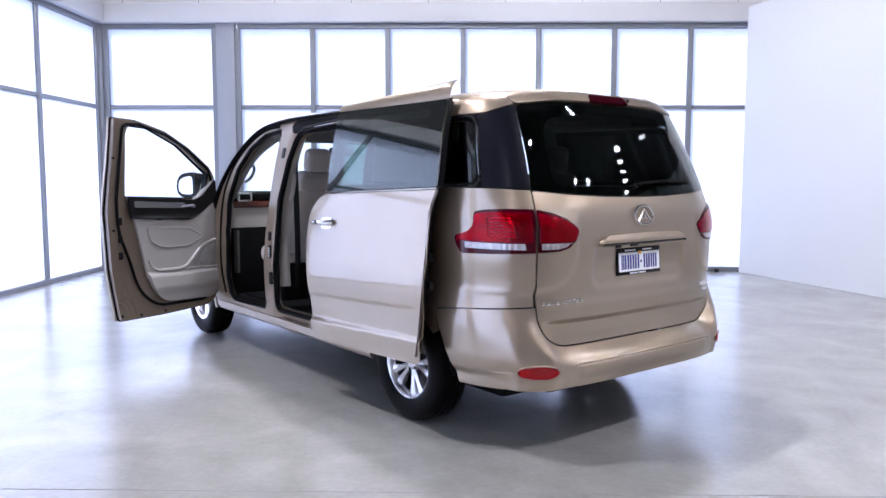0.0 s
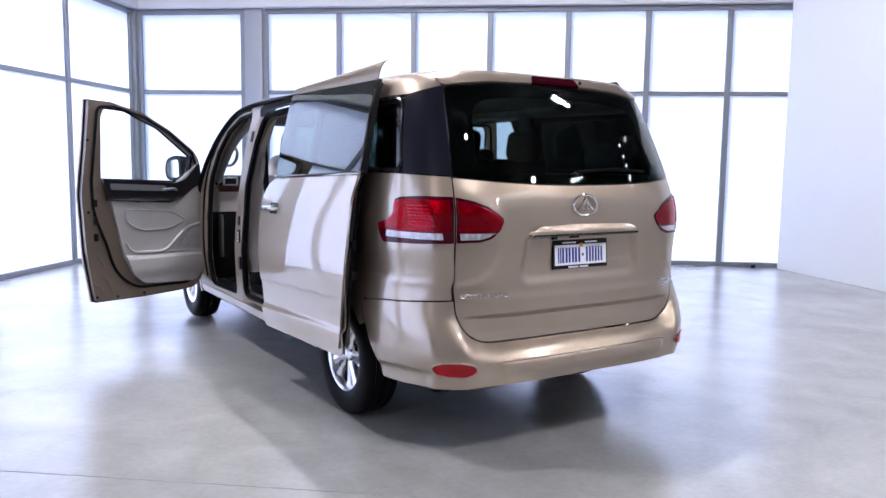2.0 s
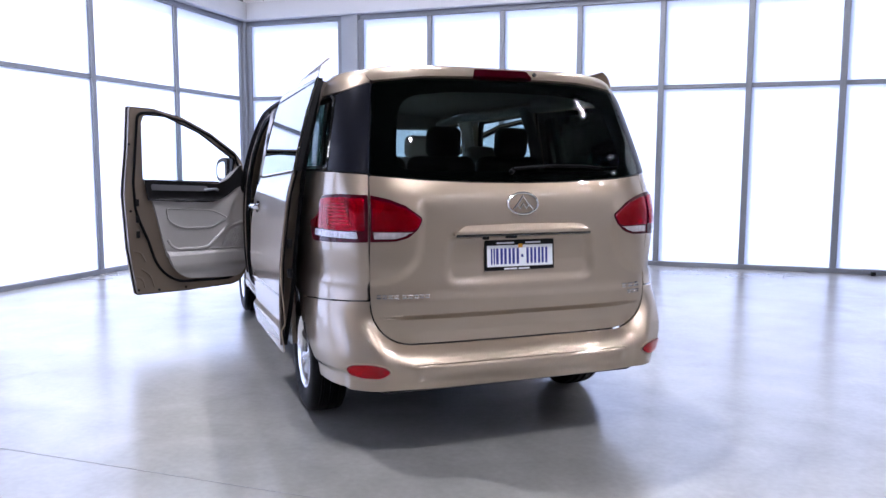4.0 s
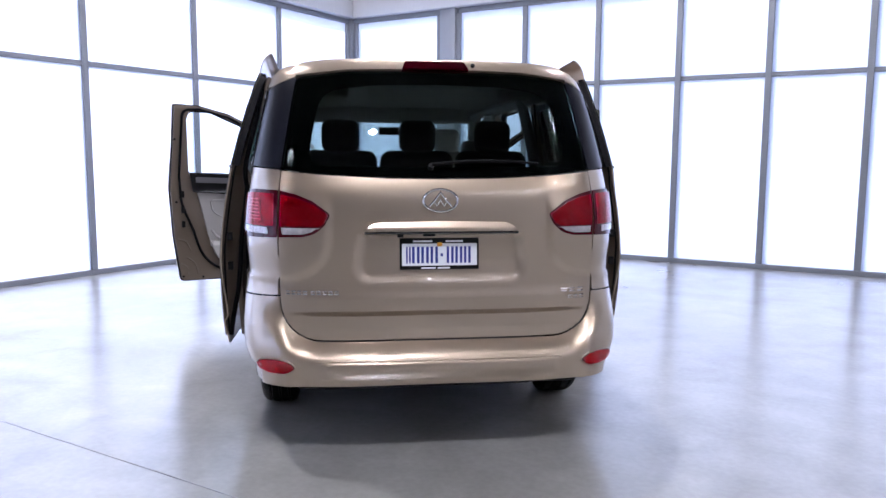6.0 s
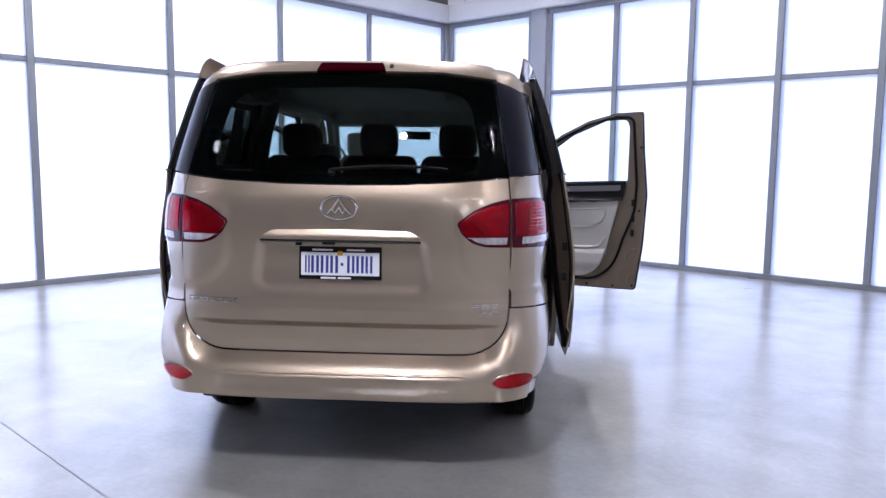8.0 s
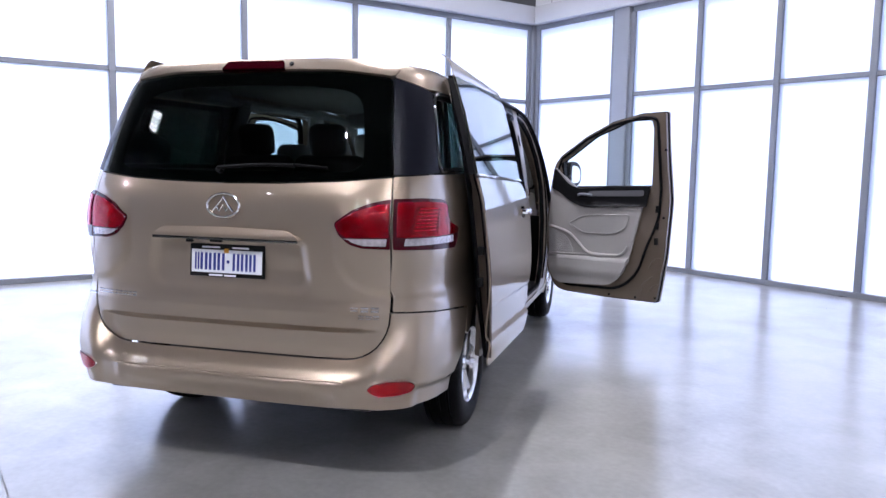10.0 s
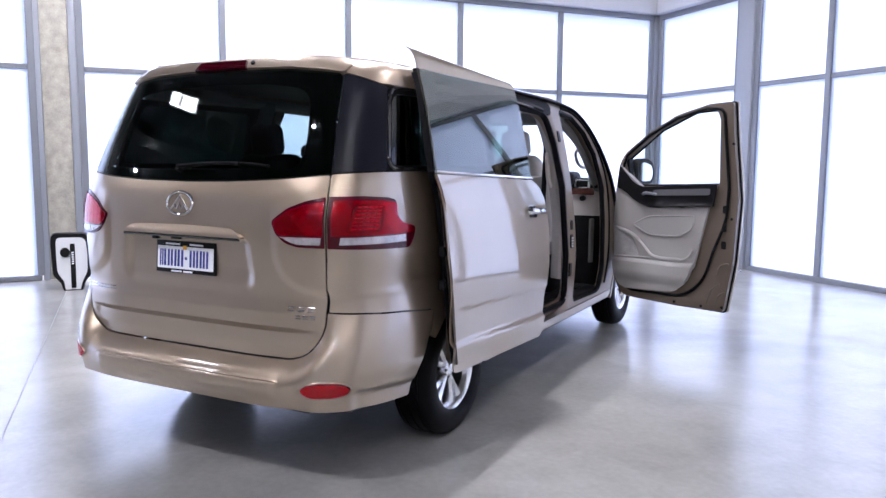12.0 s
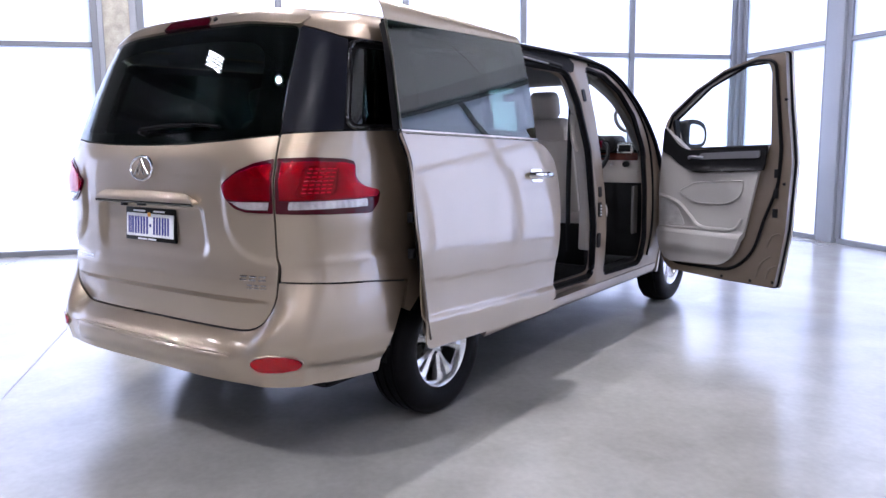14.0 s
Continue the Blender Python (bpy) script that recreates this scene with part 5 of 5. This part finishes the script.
# linings and trims
for sg in (1, -1):
    side = Vector((-sg, 0, 0))
    lining = ring([(0.80, 0.42), (1.76, 0.42), (1.76, 1.42), (0.72, 1.42)])
    part("rear_side_lining", sheet(lining, lambda y, z: Vector((sg * min(0.86, smooth_table(WIDTH, z) - 0.09 - 0.10 * max(0, 1.0 - y)), y, z)), 0.12, out=side, thick=0.02), SHADE_TRIM, van, "plastic lining of the load space, coloured for the dim cabin")
    part("pillar_trim", tube(curve_points([(sg * 0.86, 3.07, 0.62), (sg * 0.865, 3.07, 1.0), (sg * 0.845, 3.03, 1.3), (sg * 0.81, 2.98, 1.6), (sg * 0.75, 2.93, 1.82)]), 0.055, 8, False, 0.5), LEATHER, van, "grey pillar lining")
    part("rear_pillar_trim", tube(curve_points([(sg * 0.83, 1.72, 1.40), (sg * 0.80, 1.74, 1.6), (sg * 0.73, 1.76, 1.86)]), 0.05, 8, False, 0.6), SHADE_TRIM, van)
    part("cant_trim", tube(curve_points([(sg * 0.76, 0.78, 1.845), (sg * 0.77, 1.4, 1.85), (sg * 0.77, 2.4, 1.85), (sg * 0.75, 3.1, 1.85), (sg * 0.72, 3.45, 1.82)]), 0.045, 8, False, 0.7), LINER, van)
    part("grab_handle", tube(curve_points([(sg * 0.80, 3.02, 1.545), (sg * 0.81, 2.965, 1.525), (sg * 0.82, 2.955, 1.42), (sg * 0.825, 2.98, 1.33), (sg * 0.83, 3.06, 1.285)]), 0.017, 8), LEATHER, van, "grey pillar grab handle")
    part("grab_handle", tube(curve_points([(sg * 0.75, 3.86, 1.60), (sg * 0.71, 3.90, 1.55), (sg * 0.70, 3.98, 1.48), (sg * 0.72, 4.05, 1.44), (sg * 0.77, 4.06, 1.44)]), 0.014, 8), TRIM, van, "grey windscreen pillar grab handle")
    part("a_pillar_trim", tube(curve_points([(sg * 0.80, 4.30, 1.16), (sg * 0.79, 4.06, 1.42), (sg * 0.755, 3.78, 1.66), (sg * 0.70, 3.46, 1.81)]), 0.035, 8), LINER, van)
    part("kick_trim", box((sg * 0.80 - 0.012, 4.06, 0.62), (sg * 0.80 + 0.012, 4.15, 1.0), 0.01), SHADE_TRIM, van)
    part("sill_plate", box((min(sg * 0.80, sg * 0.915), 2.0, 0.421), (max(sg * 0.80, sg * 0.915), 4.0, 0.44), 0.006), BLACK, van, "black scuff plate on the sill")
    # seat belt
    part("seat_belt", tube(curve_points([(sg * 0.80, 2.97, 1.62), (sg * 0.78, 2.99, 1.3), (sg * 0.76, 3.02, 0.9), (sg * 0.75, 3.05, 0.6)]), 0.022, 6, False, 0.12), BLACK, van, "dark seat belt hanging from the pillar")
    # overhead vents at the tail end of the headliner
    part("roof_speaker", rounded_box((sg * 0.52 - 0.09, 0.86, 1.80), (sg * 0.52 + 0.09, 1.10, 1.86), 0.025), LINER, van)

# dashboard
bm = rounded_box((-0.83, 4.17, 0.915), (0.83, 4.49, 1.25), 0.05)
part("dashboard", bm, LEATHER, van, "pale grey lower dashboard")
part("dash_top", rounded_box((-0.84, 4.15, 1.255), (0.84, 4.52, 1.345), 0.035), BLACK, van, "black soft dashboard top")
part("wood_strip", box((-0.80, 4.145, 1.20), (0.80, 4.17, 1.262), 0.008), WOOD, van, "dark red wood-grain dashboard strip")
part("centre_console", rounded_box((-0.19, 4.05, 0.50), (0.19, 4.27, 1.27), 0.03), BLACK, van)
part("instrument_hood", rounded_box((0.22, 4.09, 1.27), (0.62, 4.37, 1.40), 0.05), BLACK, van)
for sg in (1, -1):
    part("air_vent", box((sg * 0.70 - 0.07, 4.125, 1.255), (sg * 0.70 + 0.07, 4.148, 1.335), 0.01), ALLOY, van, "silver-framed air vent")
    part("vent_grille", box((sg * 0.70 - 0.05, 4.118, 1.270), (sg * 0.70 + 0.05, 4.128, 1.322), 0.004), BLACK, van)
dials = part("instrument_dials", box((0.27, 4.075, 1.285), (0.57, 4.092, 1.365), 0.006), DARK, van, "dark instrument panel with two dials")
for x in (0.345, 0.495):
    part("dial", tube([(x, 4.076, 1.325), (x, 4.070, 1.325)], 0.034, 18), RED_DARK, dials)
part("light_switch", tube([(0.70, 4.17, 1.17), (0.70, 4.135, 1.17)], 0.024, 14), BLACK, van)
part("light_switch", tube([(0.58, 4.17, 1.17), (0.58, 4.14, 1.17)], 0.012, 10), CHROME, van)
M = Matrix.Translation((0.41, 4.03, 1.235)) @ pose(0, 0, 0, 62, 0, 0)
steer = part("steering_wheel", tube([M @ Vector((0.185 * math.cos(a), 0.185 * math.sin(a), 0)) for a in (2 * math.pi * k / 40 for k in range(40))], 0.017, 10, True), BLACK, van, "black steering wheel")
part("wheel_hub", rounded_box((-0.075, -0.06, -0.05), (0.075, 0.06, 0.0), 0.03, M), BLACK, steer)
for a in (0, 180, 270):
    part("wheel_spoke", tube([M @ Vector((0.05 * math.cos(radians(a)), 0.05 * math.sin(radians(a)), -0.015)), M @ Vector((0.18 * math.cos(radians(a)), 0.18 * math.sin(radians(a)), 0))], 0.014, 6), BLACK, steer)
part("steering_column", tube([M @ Vector((0, 0, -0.04)), M @ Vector((0, 0, -0.3))], 0.045, 10), BLACK, steer)
part("header_trim", rounded_box((-0.72, 3.44, 1.775), (0.72, 3.62, 1.925), 0.03), LINER, van, "grey header trim over the windscreen")
part("rear_mirror", rounded_box((-0.12, 3.60, 1.67), (0.12, 3.63, 1.74), 0.012), BLACK, van)

part("footwell", box((-0.90, 4.16, 0.42), (0.90, 4.2, 1.02), 0.01), CARPET, van, "black carpeted footwell")
# ---------------------------------------------------------------- case by the column
FACE = math.degrees(math.atan2(-2.4 - 3.46, 2.8 + 5.22)) + 90
case = thing("equipment_case", "white and black hard-shell case standing upright by the column", "case", pose(-5.0, 3.30, 0, 0, 0, FACE) @ Matrix.Diagonal((0.83, 0.9, 0.89, 1)))
shape_line = ring([(-0.11, 0.0, 0.02), (0.13, 0.0, 0.02), (0.16, 0.10), (0.245, 0.20, 0.05), (0.25, 0.45), (0.24, 0.72, 0.10), (-0.22, 0.73, 0.08), (-0.25, 0.66, 0.05), (-0.235, 0.20, 0.05), (-0.14, 0.10)])
part("shell", sheet(shape_line, lambda a, b: Vector((a, 0, b)), 0.06, out=(0, -1, 0), thick=0.20), BLACK, case, "black moulded case shell")
front = ring([(-0.085, 0.012), (0.10, 0.012), (0.125, 0.10), (0.195, 0.24, 0.05), (0.20, 0.45), (0.185, 0.675, 0.09), (-0.165, 0.68, 0.07), (-0.185, 0.62, 0.04), (-0.18, 0.24, 0.05), (-0.10, 0.12)])
part("front_panel", sheet(front, lambda a, b: Vector((a, -0.006, b)), 0.06, out=(0, -1, 0), thick=0.01), WHITE, case, "white front panel of the case")
part("bar", box((-0.012, -0.026, 0.03), (0.05, -0.004, 0.60), 0.012), BLACK, case)
part("knob", lathe([(0.0005, 0.0), (0.05, 0.002), (0.062, 0.015), (0.062, 0.03)], 24), BLACK, case).matrix_basis = pose(-0.075, -0.035, 0.49, 0, 0, 90)
bm = bmesh.new()
for k in range(6):
    add_box(bm, (0.004, -0.029, 0.34 + 0.028 * k), (0.034, -0.0265, 0.355 + 0.028 * k))
part("print", bm, PLATE, case, "small white print on the bar as plain bars")
part("foot", box((-0.09, 0.02, 0.001), (0.11, 0.18, 0.02), 0.005), BLACK, case)

# ---------------------------------------------------------------- fitting on the floor by the end wall
stop = thing("floor_stop", "small grey metal stop on the floor by the window wall", "door stop", ROOM @ pose(2.86, 7.93, 0))
part("plate", box((-0.13, -0.03, 0.055), (0.13, 0.05, 0.085), 0.006), STEEL, stop)
part("post", box((-0.03, -0.02, 0.0), (0.03, 0.03, 0.054), 0.004), BLACK, stop)
